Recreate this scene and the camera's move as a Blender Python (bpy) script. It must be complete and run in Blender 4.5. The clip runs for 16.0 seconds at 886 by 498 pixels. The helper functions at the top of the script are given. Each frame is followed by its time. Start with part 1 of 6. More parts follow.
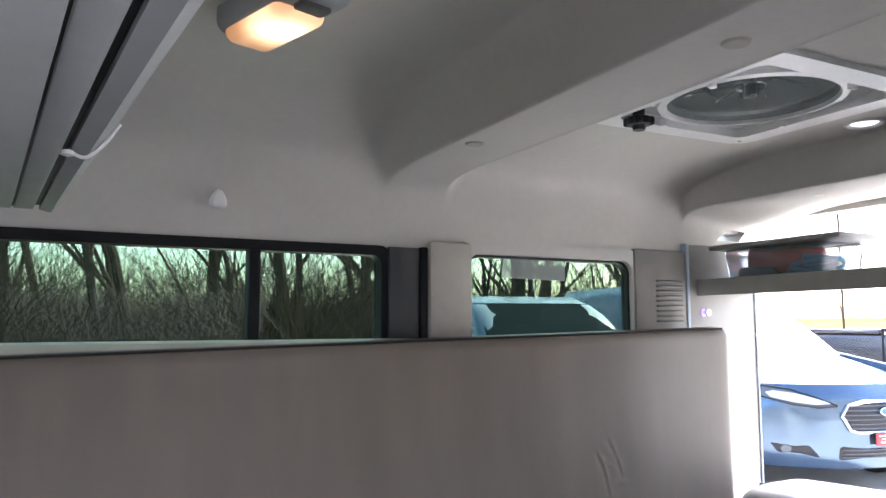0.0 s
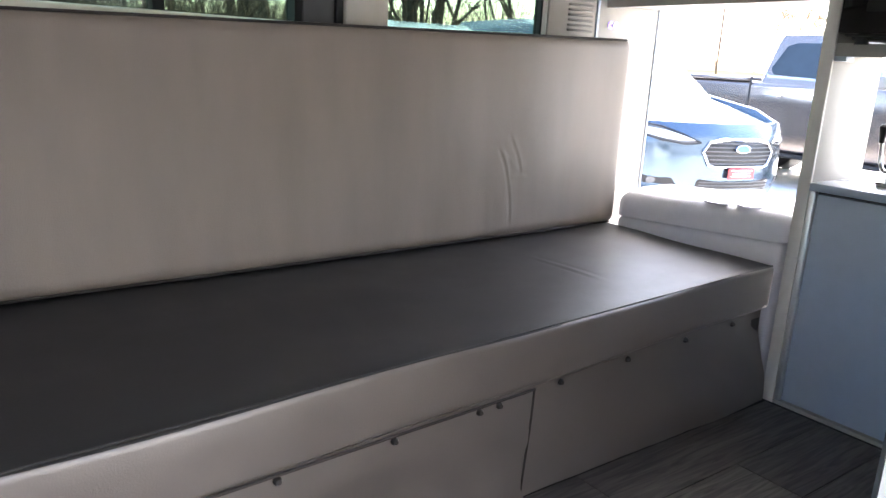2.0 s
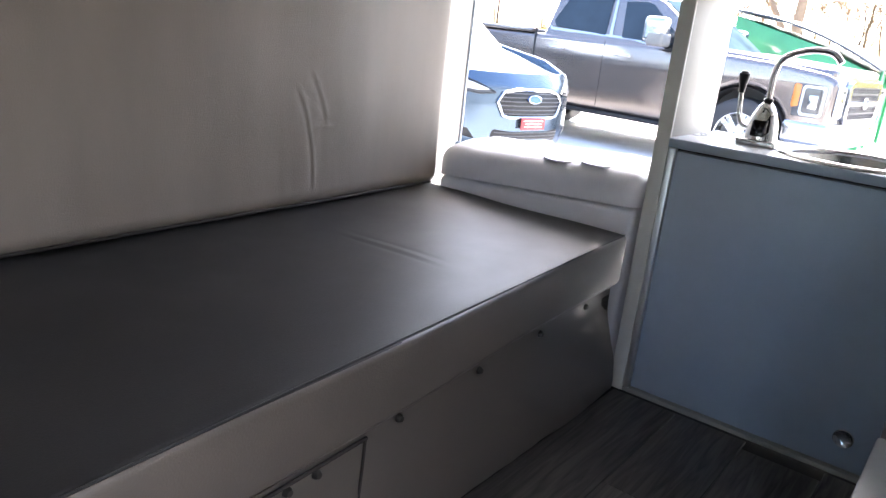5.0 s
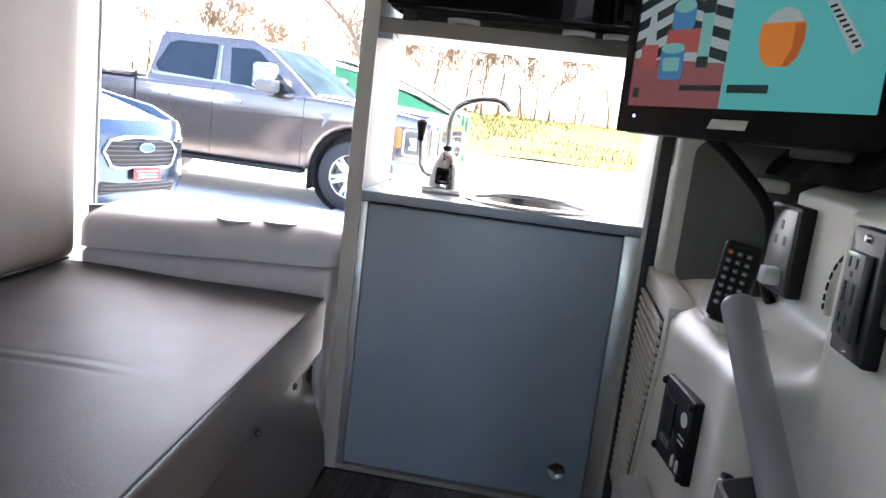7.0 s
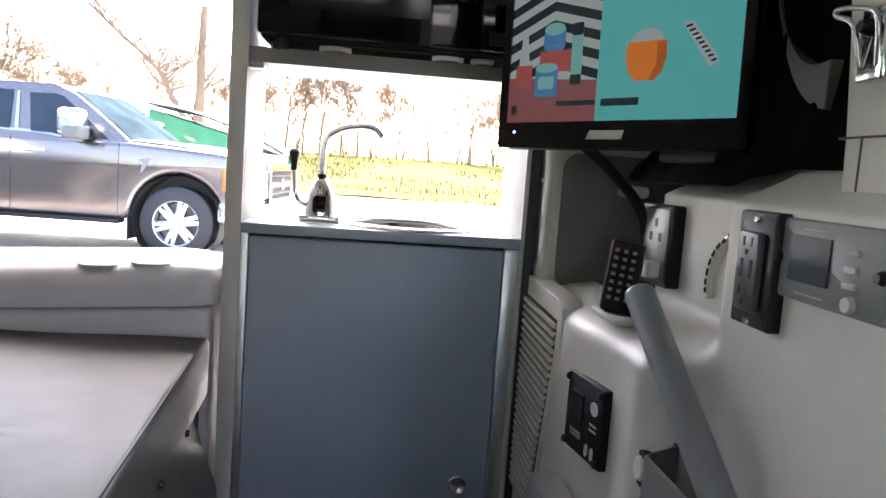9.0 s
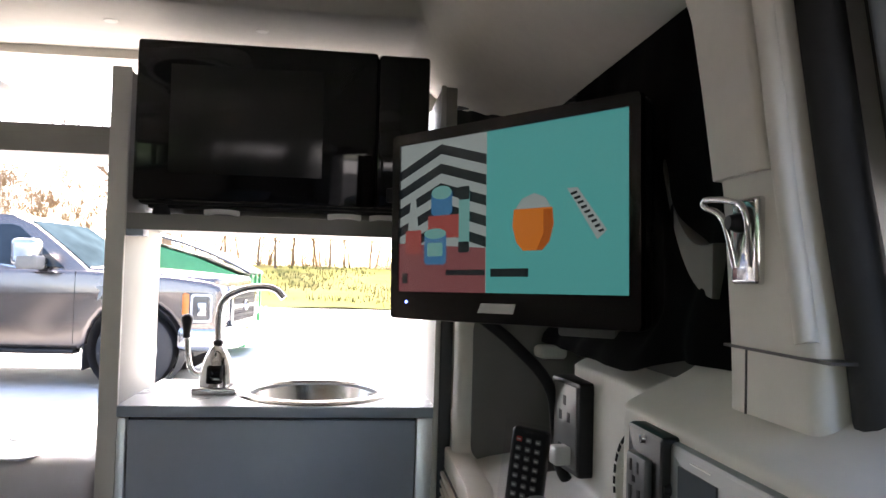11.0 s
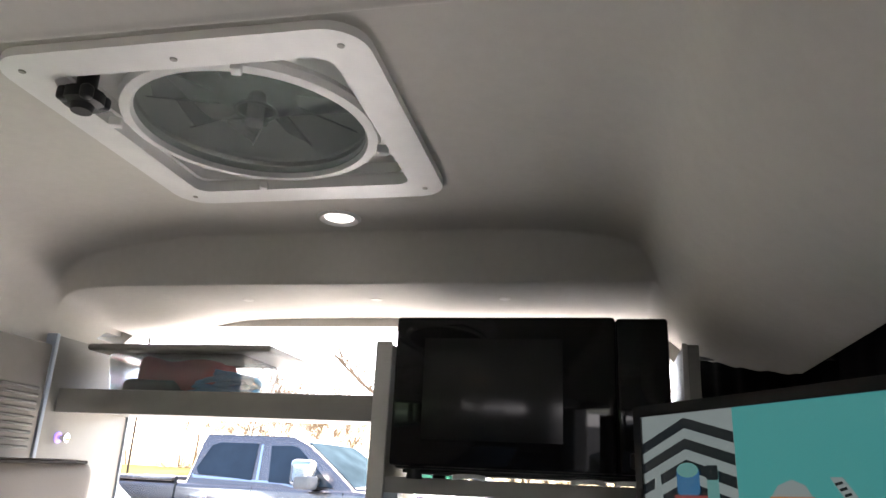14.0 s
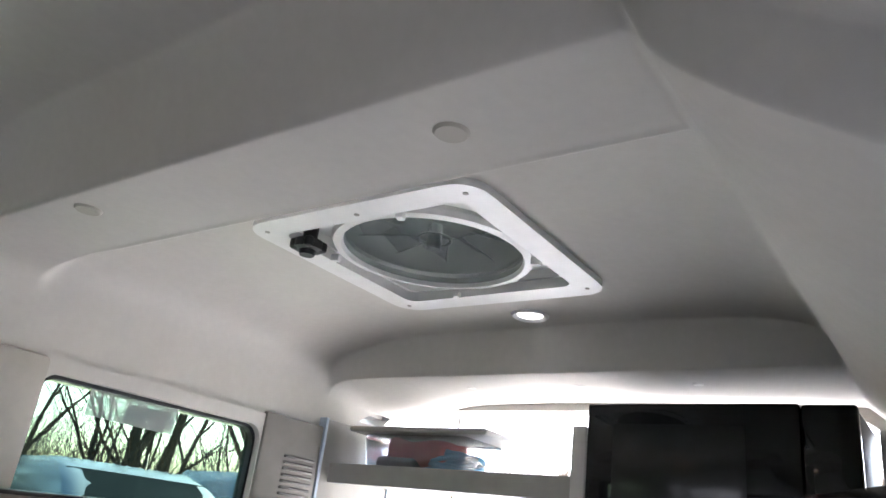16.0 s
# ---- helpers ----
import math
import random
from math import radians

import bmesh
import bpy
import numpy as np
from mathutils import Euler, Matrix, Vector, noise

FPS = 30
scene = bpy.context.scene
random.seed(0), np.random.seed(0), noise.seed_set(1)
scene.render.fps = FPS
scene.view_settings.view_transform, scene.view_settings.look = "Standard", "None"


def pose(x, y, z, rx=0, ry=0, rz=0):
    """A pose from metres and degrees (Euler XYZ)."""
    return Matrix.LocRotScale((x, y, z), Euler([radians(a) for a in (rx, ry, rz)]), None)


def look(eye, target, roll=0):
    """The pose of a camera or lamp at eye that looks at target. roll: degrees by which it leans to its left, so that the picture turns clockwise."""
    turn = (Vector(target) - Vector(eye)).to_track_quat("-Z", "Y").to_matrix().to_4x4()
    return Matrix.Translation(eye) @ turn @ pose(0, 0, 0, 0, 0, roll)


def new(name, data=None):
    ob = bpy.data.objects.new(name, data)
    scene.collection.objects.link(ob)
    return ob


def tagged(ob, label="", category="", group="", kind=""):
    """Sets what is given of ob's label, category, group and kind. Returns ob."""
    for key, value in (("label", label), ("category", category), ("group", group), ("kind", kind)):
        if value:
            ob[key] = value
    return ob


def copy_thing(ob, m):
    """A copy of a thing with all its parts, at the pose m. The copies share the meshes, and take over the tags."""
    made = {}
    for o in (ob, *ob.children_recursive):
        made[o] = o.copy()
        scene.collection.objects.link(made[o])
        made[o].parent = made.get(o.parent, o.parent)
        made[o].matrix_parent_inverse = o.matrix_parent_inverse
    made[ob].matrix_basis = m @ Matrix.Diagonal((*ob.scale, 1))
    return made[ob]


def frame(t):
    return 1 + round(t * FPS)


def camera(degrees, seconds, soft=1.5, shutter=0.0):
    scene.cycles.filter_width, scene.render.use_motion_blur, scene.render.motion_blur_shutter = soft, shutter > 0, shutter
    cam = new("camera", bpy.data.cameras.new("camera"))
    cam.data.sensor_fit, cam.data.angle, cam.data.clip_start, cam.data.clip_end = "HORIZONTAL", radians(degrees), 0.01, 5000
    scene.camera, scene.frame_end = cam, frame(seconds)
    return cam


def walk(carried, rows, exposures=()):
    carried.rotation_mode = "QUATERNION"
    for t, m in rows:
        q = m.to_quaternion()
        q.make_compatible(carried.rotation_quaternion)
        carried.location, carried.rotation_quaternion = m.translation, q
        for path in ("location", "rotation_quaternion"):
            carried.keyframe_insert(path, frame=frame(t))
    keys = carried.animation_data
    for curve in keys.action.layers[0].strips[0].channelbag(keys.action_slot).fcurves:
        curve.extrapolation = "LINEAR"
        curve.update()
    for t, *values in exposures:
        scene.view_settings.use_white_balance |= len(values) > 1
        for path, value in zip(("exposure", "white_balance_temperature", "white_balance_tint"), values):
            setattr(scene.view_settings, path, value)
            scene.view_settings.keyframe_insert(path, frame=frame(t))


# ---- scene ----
cam = camera(62.0, 16.0)
PATH = [
    (0, (0.376, 0.252, 0.859), (1.283, 2.023, 1.06), -0.1),
    (0.5, (0.326, 0.232, 0.841), (1.4, 1.92, 0.82), 1.6),
    (1, (0.325, 0.251, 0.801), (1.481, 1.866, 0.567), 2.2),
    (1.5, (0.309, 0.253, 0.777), (1.48, 1.823, 0.373), 2.7),
    (2, (0.302, 0.259, 0.763), (1.456, 1.816, 0.27), 3.1),
    (2.5, (0.304, 0.262, 0.753), (1.436, 1.815, 0.199), 3.1),
    (3, (0.326, 0.269, 0.743), (1.386, 1.866, 0.171), 2.0),
    (5.5, (0.624, 0.68, 0.697), (2.33, 1.567, 0.147), 7.3),
    (6, (0.674, 0.742, 0.692), (2.51, 1.364, 0.201), 7.8),
    (6.5, (0.679, 0.756, 0.691), (2.593, 1.167, 0.285), 8.1),
    (7, (0.659, 0.786, 0.689), (2.612, 1.028, 0.335), 6.9),
    (7.5, (0.647, 0.824, 0.671), (2.616, 0.946, 0.345), 5.9),
    (8, (0.644, 0.855, 0.65), (2.619, 0.779, 0.342), 5.9),
    (8.5, (0.626, 0.889, 0.635), (2.598, 0.709, 0.353), 5.2),
    (9, (0.638, 0.882, 0.656), (2.616, 0.679, 0.444), 4.1),
    (9.5, (0.686, 0.836, 0.7), (2.666, 0.558, 0.672), 2.9),
    (12, (0.74, 0.744, 0.786), (2.726, 0.614, 0.984), 0.8),
    (12.5, (0.727, 0.741, 0.811), (2.697, 0.795, 1.15), 0.8),
    (13, (0.718, 0.747, 0.817), (2.642, 0.942, 1.328), 1.5),
    (13.5, (0.706, 0.751, 0.828), (2.604, 1.045, 1.385), 2.1),
    (14, (0.689, 0.736, 0.835), (2.548, 1.154, 1.444), 2.8),
    (14.5, (0.664, 0.731, 0.852), (2.47, 1.258, 1.53), 3.4),
    (15, (0.652, 0.704, 0.847), (2.411, 1.327, 1.566), 3.8),
    (15.5, (0.63, 0.615, 0.856), (2.297, 1.419, 1.616), 4.9),
    (16, (0.601, 0.481, 0.832), (2.08, 1.608, 1.568), 7.3),
]
walk(cam, [(t, look(eye, target, roll)) for t, eye, target, roll in PATH], exposures=[(0, 3.3, 6050, 15), (1, 3.55, 6250, 15), (2, 3.9, 6450, 14), (3, 3.9, 6400, 14), (5.5, 3.45, 6350, 15), (7, 3.62, 6450, 17), (9, 3.5, 6700, 18), (12, 3.18, 7000, 17), (13, 3.2, 7000, 16), (14.5, 3.24, 6500, 15), (15.3, 3.42, 6250, 15), (16, 3.72, 6100, 14)])

# ---- world and light ----
SUN_ELEV, SUN_AZ = 47.0, 12.0          # degrees; azimuth from +x towards +y
world = bpy.data.worlds.new("sky")
scene.world = world
world.use_nodes = True
wn = world.node_tree
sky = wn.nodes.new("ShaderNodeTexSky")
sky.sky_type, sky.sun_disc = "NISHITA", False
sky.sun_elevation, sky.sun_rotation = radians(SUN_ELEV), radians(90 - SUN_AZ)
sky.air_density, sky.dust_density = 1.0, 2.0
wn.links.new(sky.outputs[0], wn.nodes["Background"].inputs[0])
wn.nodes["Background"].inputs[1].default_value = 0.15
sun = new("sun", bpy.data.lights.new("sun", "SUN"))
sun.data.energy, sun.data.angle, sun.data.color = 4.6, radians(0.6), (1.0, 0.94, 0.85)
sun_way = Vector((math.cos(radians(SUN_ELEV)) * math.cos(radians(SUN_AZ)), math.cos(radians(SUN_ELEV)) * math.sin(radians(SUN_AZ)), math.sin(radians(SUN_ELEV))))
sun.matrix_world = look(sun_way * 30, (0, 0, 0))


# ---- materials ----
def mat(name, color, rough=0.5, metal=0.0, scale=20.0, vary=0.06, bump=0.0, bscale=200.0, coat=0.0, spec=0.5, rvary=0.0, emit=None, power=0.0, alt=None, stretch=None):
    """A principled material with two scales of mottling and a fine bump, in object space (metres)."""
    m = bpy.data.materials.new(name)
    m.use_nodes = True
    nt = m.node_tree
    b = nt.nodes["Principled BSDF"]
    b.inputs["Roughness"].default_value = rough
    b.inputs["Metallic"].default_value = metal
    b.inputs["Coat Weight"].default_value = coat
    b.inputs["Coat Roughness"].default_value = 0.05
    b.inputs["Specular IOR Level"].default_value = spec
    b.inputs["Base Color"].default_value = (*color, 1)
    tc = nt.nodes.new("ShaderNodeTexCoord")
    if vary > 0:
        n1 = nt.nodes.new("ShaderNodeTexNoise")
        n1.inputs["Scale"].default_value, n1.inputs["Detail"].default_value = scale, 6
        n2 = nt.nodes.new("ShaderNodeTexNoise")
        n2.inputs["Scale"].default_value, n2.inputs["Detail"].default_value = scale * 0.12, 3
        mp = nt.nodes.new("ShaderNodeMapping")
        mp.inputs["Scale"].default_value = stretch or (1, 1, 1)
        nt.links.new(tc.outputs["Object"], mp.inputs["Vector"])
        for n in (n1, n2):
            nt.links.new(mp.outputs[0], n.inputs["Vector"])
        add = nt.nodes.new("ShaderNodeMath")
        add.operation = "ADD"
        nt.links.new(n1.outputs["Fac"], add.inputs[0])
        nt.links.new(n2.outputs["Fac"], add.inputs[1])
        ramp = nt.nodes.new("ShaderNodeMapRange")
        ramp.inputs["From Min"].default_value, ramp.inputs["From Max"].default_value = 0.7, 1.3
        nt.links.new(add.outputs[0], ramp.inputs["Value"])
        mix = nt.nodes.new("ShaderNodeMix")
        mix.data_type = "RGBA"
        lo = alt if alt else tuple(c * (1 - vary * 2) for c in color)
        hi = tuple(min(1, c * (1 + vary)) for c in color)
        mix.inputs["A"].default_value, mix.inputs["B"].default_value = (*lo, 1), (*hi, 1)
        nt.links.new(ramp.outputs[0], mix.inputs["Factor"])
        nt.links.new(mix.outputs["Result"], b.inputs["Base Color"])
        if rvary > 0:
            rr = nt.nodes.new("ShaderNodeMapRange")
            rr.inputs["From Min"].default_value, rr.inputs["From Max"].default_value = 0.7, 1.3
            rr.inputs["To Min"].default_value, rr.inputs["To Max"].default_value = rough - rvary, rough + rvary
            nt.links.new(add.outputs[0], rr.inputs["Value"])
            nt.links.new(rr.outputs[0], b.inputs["Roughness"])
    if bump > 0:
        n3 = nt.nodes.new("ShaderNodeTexNoise")
        n3.inputs["Scale"].default_value, n3.inputs["Detail"].default_value = bscale, 4
        nt.links.new(tc.outputs["Object"], n3.inputs["Vector"])
        bp = nt.nodes.new("ShaderNodeBump")
        bp.inputs["Strength"].default_value, bp.inputs["Distance"].default_value = bump, 0.002
        nt.links.new(n3.outputs["Fac"], bp.inputs["Height"])
        nt.links.new(bp.outputs[0], b.inputs["Normal"])
    if emit:
        b.inputs["Emission Color"].default_value = (*emit, 1)
        b.inputs["Emission Strength"].default_value = power
    return m


def glass(name, color, rough=0.0, milk=0.0, gloss=True, ior=1.45):
    """Thin tinted sheet glass: a tinted see-through layer with a clear gloss on top; milk mixes in a scattering white."""
    m = bpy.data.materials.new(name)
    m.use_nodes = True
    nt = m.node_tree
    nt.nodes.remove(nt.nodes["Principled BSDF"])
    out = nt.nodes["Material Output"]
    tr = nt.nodes.new("ShaderNodeBsdfTransparent")
    tr.inputs[0].default_value = (*color, 1)
    gl = nt.nodes.new("ShaderNodeBsdfGlossy")
    gl.inputs["Roughness"].default_value = rough
    fr = nt.nodes.new("ShaderNodeFresnel")
    fr.inputs[0].default_value = ior
    mx = nt.nodes.new("ShaderNodeMixShader")
    body = tr.outputs[0]
    if milk > 0:
        df = nt.nodes.new("ShaderNodeBsdfDiffuse")
        df.inputs[0].default_value = (0.7, 0.7, 0.7, 1)
        mk = nt.nodes.new("ShaderNodeMixShader")
        mk.inputs[0].default_value = milk
        nt.links.new(tr.outputs[0], mk.inputs[1])
        nt.links.new(df.outputs[0], mk.inputs[2])
        body = mk.outputs[0]
    if gloss:
        nt.links.new(fr.outputs[0], mx.inputs[0])
        nt.links.new(body, mx.inputs[1])
        nt.links.new(gl.outputs[0], mx.inputs[2])
        body = mx.outputs[0]
    nt.links.new(body, out.inputs[0])
    return m


M_HEAD = mat("headliner_fabric", (0.59, 0.565, 0.52), 0.92, scale=60, vary=0.02, bump=0.12, bscale=900, spec=0.2)
M_TRIM = mat("grey_trim_plastic", (0.68, 0.655, 0.60), 0.44, scale=30, vary=0.04, bump=0.09, bscale=700)
M_TRIMD = mat("dark_trim_plastic", (0.12, 0.12, 0.116), 0.6, scale=30, vary=0.05, bump=0.2, bscale=700)
M_PILLAR = mat("beige_pillar_trim", (0.46, 0.43, 0.37), 0.7, scale=30, vary=0.04, bump=0.15, bscale=700)
M_BACK = mat("taupe_vinyl", (0.205, 0.172, 0.141), 0.5, spec=0.34, scale=11, vary=0.085, stretch=(1, 1, 0.2), bump=0.3, bscale=420, rvary=0.06)
M_SEAT = mat("dark_brown_vinyl", (0.025, 0.0238, 0.024), 0.5, spec=0.26, scale=12, vary=0.08, bump=0.14, bscale=420, rvary=0.05)
M_SEATF = mat("brown_vinyl_side_lit", (0.11, 0.093, 0.078), 0.36, spec=1.0, scale=12, vary=0.08, bump=0.2, bscale=420, rvary=0.05)
M_CAB = mat("grey_laminate", (0.365, 0.425, 0.505), 0.30, scale=25, vary=0.025, bump=0.06, bscale=900, rvary=0.012)
M_CABL = mat("light_grey_laminate", (0.32, 0.307, 0.275), 0.45, scale=25, vary=0.04, bump=0.06, bscale=900)
M_COUNTER = mat("silver_laminate_counter", (0.46, 0.47, 0.48), 0.3, scale=40, vary=0.05, bump=0.05, bscale=900, rvary=0.06)
M_EDGE = mat("aluminium_edge", (0.82, 0.82, 0.81), 0.34, 1.0, scale=60, vary=0.02)
M_CHROME = mat("chrome", (0.75, 0.75, 0.76), 0.09, 1.0, scale=50, vary=0.03)
M_STEEL = mat("brushed_steel", (0.66, 0.65, 0.63), 0.2, 1.0, scale=90, vary=0.06, rvary=0.05)
M_BLACK = mat("black_plastic", (0.010, 0.010, 0.011), 0.40, spec=0.3, scale=40, vary=0.08, bump=0.08, bscale=600)
M_GLOSSB = mat("gloss_black", (0.006, 0.006, 0.007), 0.06, scale=20, vary=0.05, coat=0.08, spec=0.25)
M_RUBBER = mat("black_rubber", (0.022, 0.022, 0.024), 0.7, scale=50, vary=0.1, bump=0.2)
M_FRAME = mat("dull_black_frame", (0.008, 0.008, 0.009), 0.6, spec=0.2, vary=0.05)
M_WHITE = mat("white_plastic", (0.76, 0.75, 0.73), 0.4, scale=30, vary=0.03, bump=0.05, bscale=500)
M_COOL = mat("cooler_white_plastic", (0.60, 0.59, 0.62), 0.45, scale=30, vary=0.03, bump=0.12, bscale=500)
M_RAIL = mat("grey_rail_plastic", (0.33, 0.34, 0.34), 0.5, scale=30, vary=0.04, bump=0.1, bscale=600)
M_POLE = mat("grey_painted_pole", (0.27, 0.285, 0.30), 0.34, 0.2, scale=30, vary=0.05, rvary=0.05)
M_SNAP = mat("snap_metal", (0.05, 0.047, 0.042), 0.3, 0.6, vary=0.05)
M_PIPING = mat("grey_piping", (0.032, 0.028, 0.025), 0.7, spec=0.2, vary=0.05)
M_WARM = mat("dome_lamp_lens", (0.75, 0.62, 0.45), 0.4, emit=(1.0, 0.55, 0.2), power=0.15, vary=0.0)
def glow_falloff(m, centre, reach, near, far, warm):
    """A lamp lens: brightest over its bulb, dimmer and warmer towards its ends."""
    nt = m.node_tree
    b = nt.nodes["Principled BSDF"]
    tc = nt.nodes.new("ShaderNodeTexCoord")
    d = nt.nodes.new("ShaderNodeVectorMath")
    d.operation = "DISTANCE"
    d.inputs[1].default_value = centre
    nt.links.new(tc.outputs["Object"], d.inputs[0])
    mr = nt.nodes.new("ShaderNodeMapRange")
    mr.interpolation_type = "SMOOTHSTEP"
    mr.inputs["From Max"].default_value = reach
    mr.inputs["To Min"].default_value, mr.inputs["To Max"].default_value = near, far
    nt.links.new(d.outputs["Value"], mr.inputs["Value"])
    nt.links.new(mr.outputs[0], b.inputs["Emission Strength"])
    mx = nt.nodes.new("ShaderNodeMix")
    mx.data_type = "RGBA"
    mx.inputs["A"].default_value, mx.inputs["B"].default_value = (*warm, 1), (1.0, 0.8, 0.5, 1)
    m2 = nt.nodes.new("ShaderNodeMapRange")
    m2.inputs["From Min"].default_value, m2.inputs["From Max"].default_value = far, near
    nt.links.new(mr.outputs[0], m2.inputs["Value"])
    nt.links.new(m2.outputs[0], mx.inputs["Factor"])
    nt.links.new(mx.outputs["Result"], b.inputs["Emission Color"])


glow_falloff(M_WARM, (0.0, 0.0, -0.04), 0.07, 0.30, 0.05, (1.0, 0.42, 0.13))
M_LED = mat("downlight_lens", (0.9, 0.9, 0.88), 0.4, emit=(1.0, 0.97, 0.92), power=0.3, vary=0.0)
M_GLASS_P = glass("privacy_glass", (0.48, 0.56, 0.465), ior=1.16)
M_GLASS = glass("clear_glass", (0.85, 0.9, 0.9))
M_CARGLASS = mat("car_glass", (0.018, 0.028, 0.038), 0.06, scale=3, vary=0.15, spec=0.3)
M_GROUND = mat("concrete_parking_lot", (0.56, 0.55, 0.53), 0.9, scale=3.0, vary=0.10, bump=0.4, bscale=60)


# ---- mesh helpers ----
def link(name, bm, material, parent=None, label="", smooth=True, angle=40, where=None):
    """Links a bmesh as one mesh object."""
    me = bpy.data.meshes.new(name)
    bmesh.ops.recalc_face_normals(bm, faces=bm.faces[:])
    bm.to_mesh(me)
    bm.free()
    for m in (material if isinstance(material, (list, tuple)) else [material]):
        me.materials.append(m)
    if smooth:
        me.polygons.foreach_set("use_smooth", [True] * len(me.polygons))
        me.set_sharp_from_angle(angle=radians(angle))
    ob = new(name, me)
    if parent is not None:
        ob.parent = parent
    if where is not None:
        ob.matrix_basis = where
    if label:
        ob["label"] = label
    return ob


def part(name, bm, material, parent, label="", **kw):
    return link(name, bm, material, parent, label, **kw)


def thing(name, label, category, at=(0, 0, 0), rz=0, group="", kind="", m=None):
    """An empty at a thing's base, that holds its parts."""
    ob = new(name)
    ob.empty_display_size = 0.05
    ob.matrix_basis = m if m is not None else pose(*at, 0, 0, rz)
    return tagged(ob, label, category, group, kind)


def box(x0, x1, y0, y1, z0, z1, bevel=0.0, seg=2, bm=None):
    """An axis-aligned box with rounded edges."""
    own = bmesh.new()
    bmesh.ops.create_cube(own, size=1.0)
    for v in own.verts:
        v.co = Vector((x0 + (v.co.x + 0.5) * (x1 - x0), y0 + (v.co.y + 0.5) * (y1 - y0), z0 + (v.co.z + 0.5) * (z1 - z0)))
    if bevel > 0:
        bmesh.ops.bevel(own, geom=own.edges[:], offset=bevel, segments=seg, affect="EDGES", profile=0.5)
    return merge(bm, own)


def merge(bm, own):
    if bm is None:
        return own
    me = bpy.data.meshes.new("tmp")
    own.to_mesh(me)
    own.free()
    bm.from_mesh(me)
    bpy.data.meshes.remove(me)
    return bm


def moved(bm, m):
    bmesh.ops.transform(bm, matrix=m, verts=bm.verts[:])
    return bm


AXES = {"x": lambda u, v, w: (w, u, v), "y": lambda u, v, w: (u, w, v), "z": lambda u, v, w: (u, v, w)}


def slab(outline, axis, w0, w1, bevel=0.0, seg=2, bm=None):
    """A plate: a flat outline extruded along an axis, with rounded rims. x: outline is (y, z); y: (x, z); z: (x, y)."""
    own = bmesh.new()
    put = AXES[axis]
    lo = [own.verts.new(put(u, v, w0)) for u, v in outline]
    hi = [own.verts.new(put(u, v, w1)) for u, v in outline]
    n = len(outline)
    rims = []
    f0, f1 = own.faces.new(lo), own.faces.new(hi)
    for i in range(n):
        own.faces.new((lo[i], lo[(i + 1) % n], hi[(i + 1) % n], hi[i]))
    bmesh.ops.recalc_face_normals(own, faces=own.faces[:])
    if bevel > 0:
        rims = list(f0.edges) + list(f1.edges)
        bmesh.ops.bevel(own, geom=rims, offset=bevel, segments=seg, affect="EDGES", profile=0.5)
    return merge(bm, own)


def rrect(u0, u1, v0, v1, r, n=5):
    """Outline of a rectangle with round corners."""
    pts = []
    for cu, cv, a in ((u1 - r, v1 - r, 0), (u0 + r, v1 - r, 90), (u0 + r, v0 + r, 180), (u1 - r, v0 + r, 270)):
        for i in range(n + 1):
            t = radians(a + 90 * i / n)
            pts.append((cu + r * math.cos(t), cv + r * math.sin(t)))
    return pts


def ringplate(outer, inner, axis, w0, w1, bm=None):
    """A plate with a hole: outlines of the same number of points."""
    own = bmesh.new()
    put = AXES[axis]
    n = len(outer)
    rows = [[own.verts.new(put(u, v, w)) for u, v in o] for o, w in ((outer, w0), (outer, w1), (inner, w1), (inner, w0))]
    for k in range(4):
        a, b = rows[k], rows[(k + 1) % 4]
        for i in range(n):
            own.faces.new((a[i], a[(i + 1) % n], b[(i + 1) % n], b[i]))
    return merge(bm, own)


def circle(cu, cv, r, n=32, r2=None):
    return [(cu + r * math.cos(2 * math.pi * i / n), cv + (r2 or r) * math.sin(2 * math.pi * i / n)) for i in range(n)]


def lathe(profile, n=32, bm=None, m=None):
    """A body of revolution about z from (radius, height) pairs."""
    own = bmesh.new()
    rows = []
    for r, z in profile:
        rows.append([own.verts.new((r * math.cos(2 * math.pi * i / n), r * math.sin(2 * math.pi * i / n), z)) for i in range(n)] if r > 1e-6 else [own.verts.new((0, 0, z))])
    for a, b in zip(rows, rows[1:]):
        for i in range(n):
            j = (i + 1) % n
            if len(a) == 1 and len(b) == 1:
                continue
            if len(a) == 1:
                own.faces.new((a[0], b[i], b[j]))
            elif len(b) == 1:
                own.faces.new((a[i], a[j], b[0]))
            else:
                own.faces.new((a[i], a[j], b[j], b[i]))
    if m is not None:
        moved(own, m)
    return merge(bm, own)


def tube(points, r, n=12, bm=None, cap=True, radii=None):
    """A round bar along a line of points."""
    own = bmesh.new()
    pts = [Vector(p) for p in points]
    rows, up = [], None
    for i, p in enumerate(pts):
        d = (pts[min(i + 1, len(pts) - 1)] - pts[max(i - 1, 0)]).normalized()
        if up is None:
            up = d.orthogonal().normalized()
        up = (up - d * up.dot(d)).normalized()
        side = d.cross(up)
        rr = radii[i] if radii else r
        rows.append([own.verts.new(p + (up * math.cos(2 * math.pi * k / n) + side * math.sin(2 * math.pi * k / n)) * rr) for k in range(n)])
    for a, b in zip(rows, rows[1:]):
        for k in range(n):
            own.faces.new((a[k], a[(k + 1) % n], b[(k + 1) % n], b[k]))
    if cap:
        own.faces.new(rows[0]), own.faces.new(rows[-1])
    return merge(bm, own)


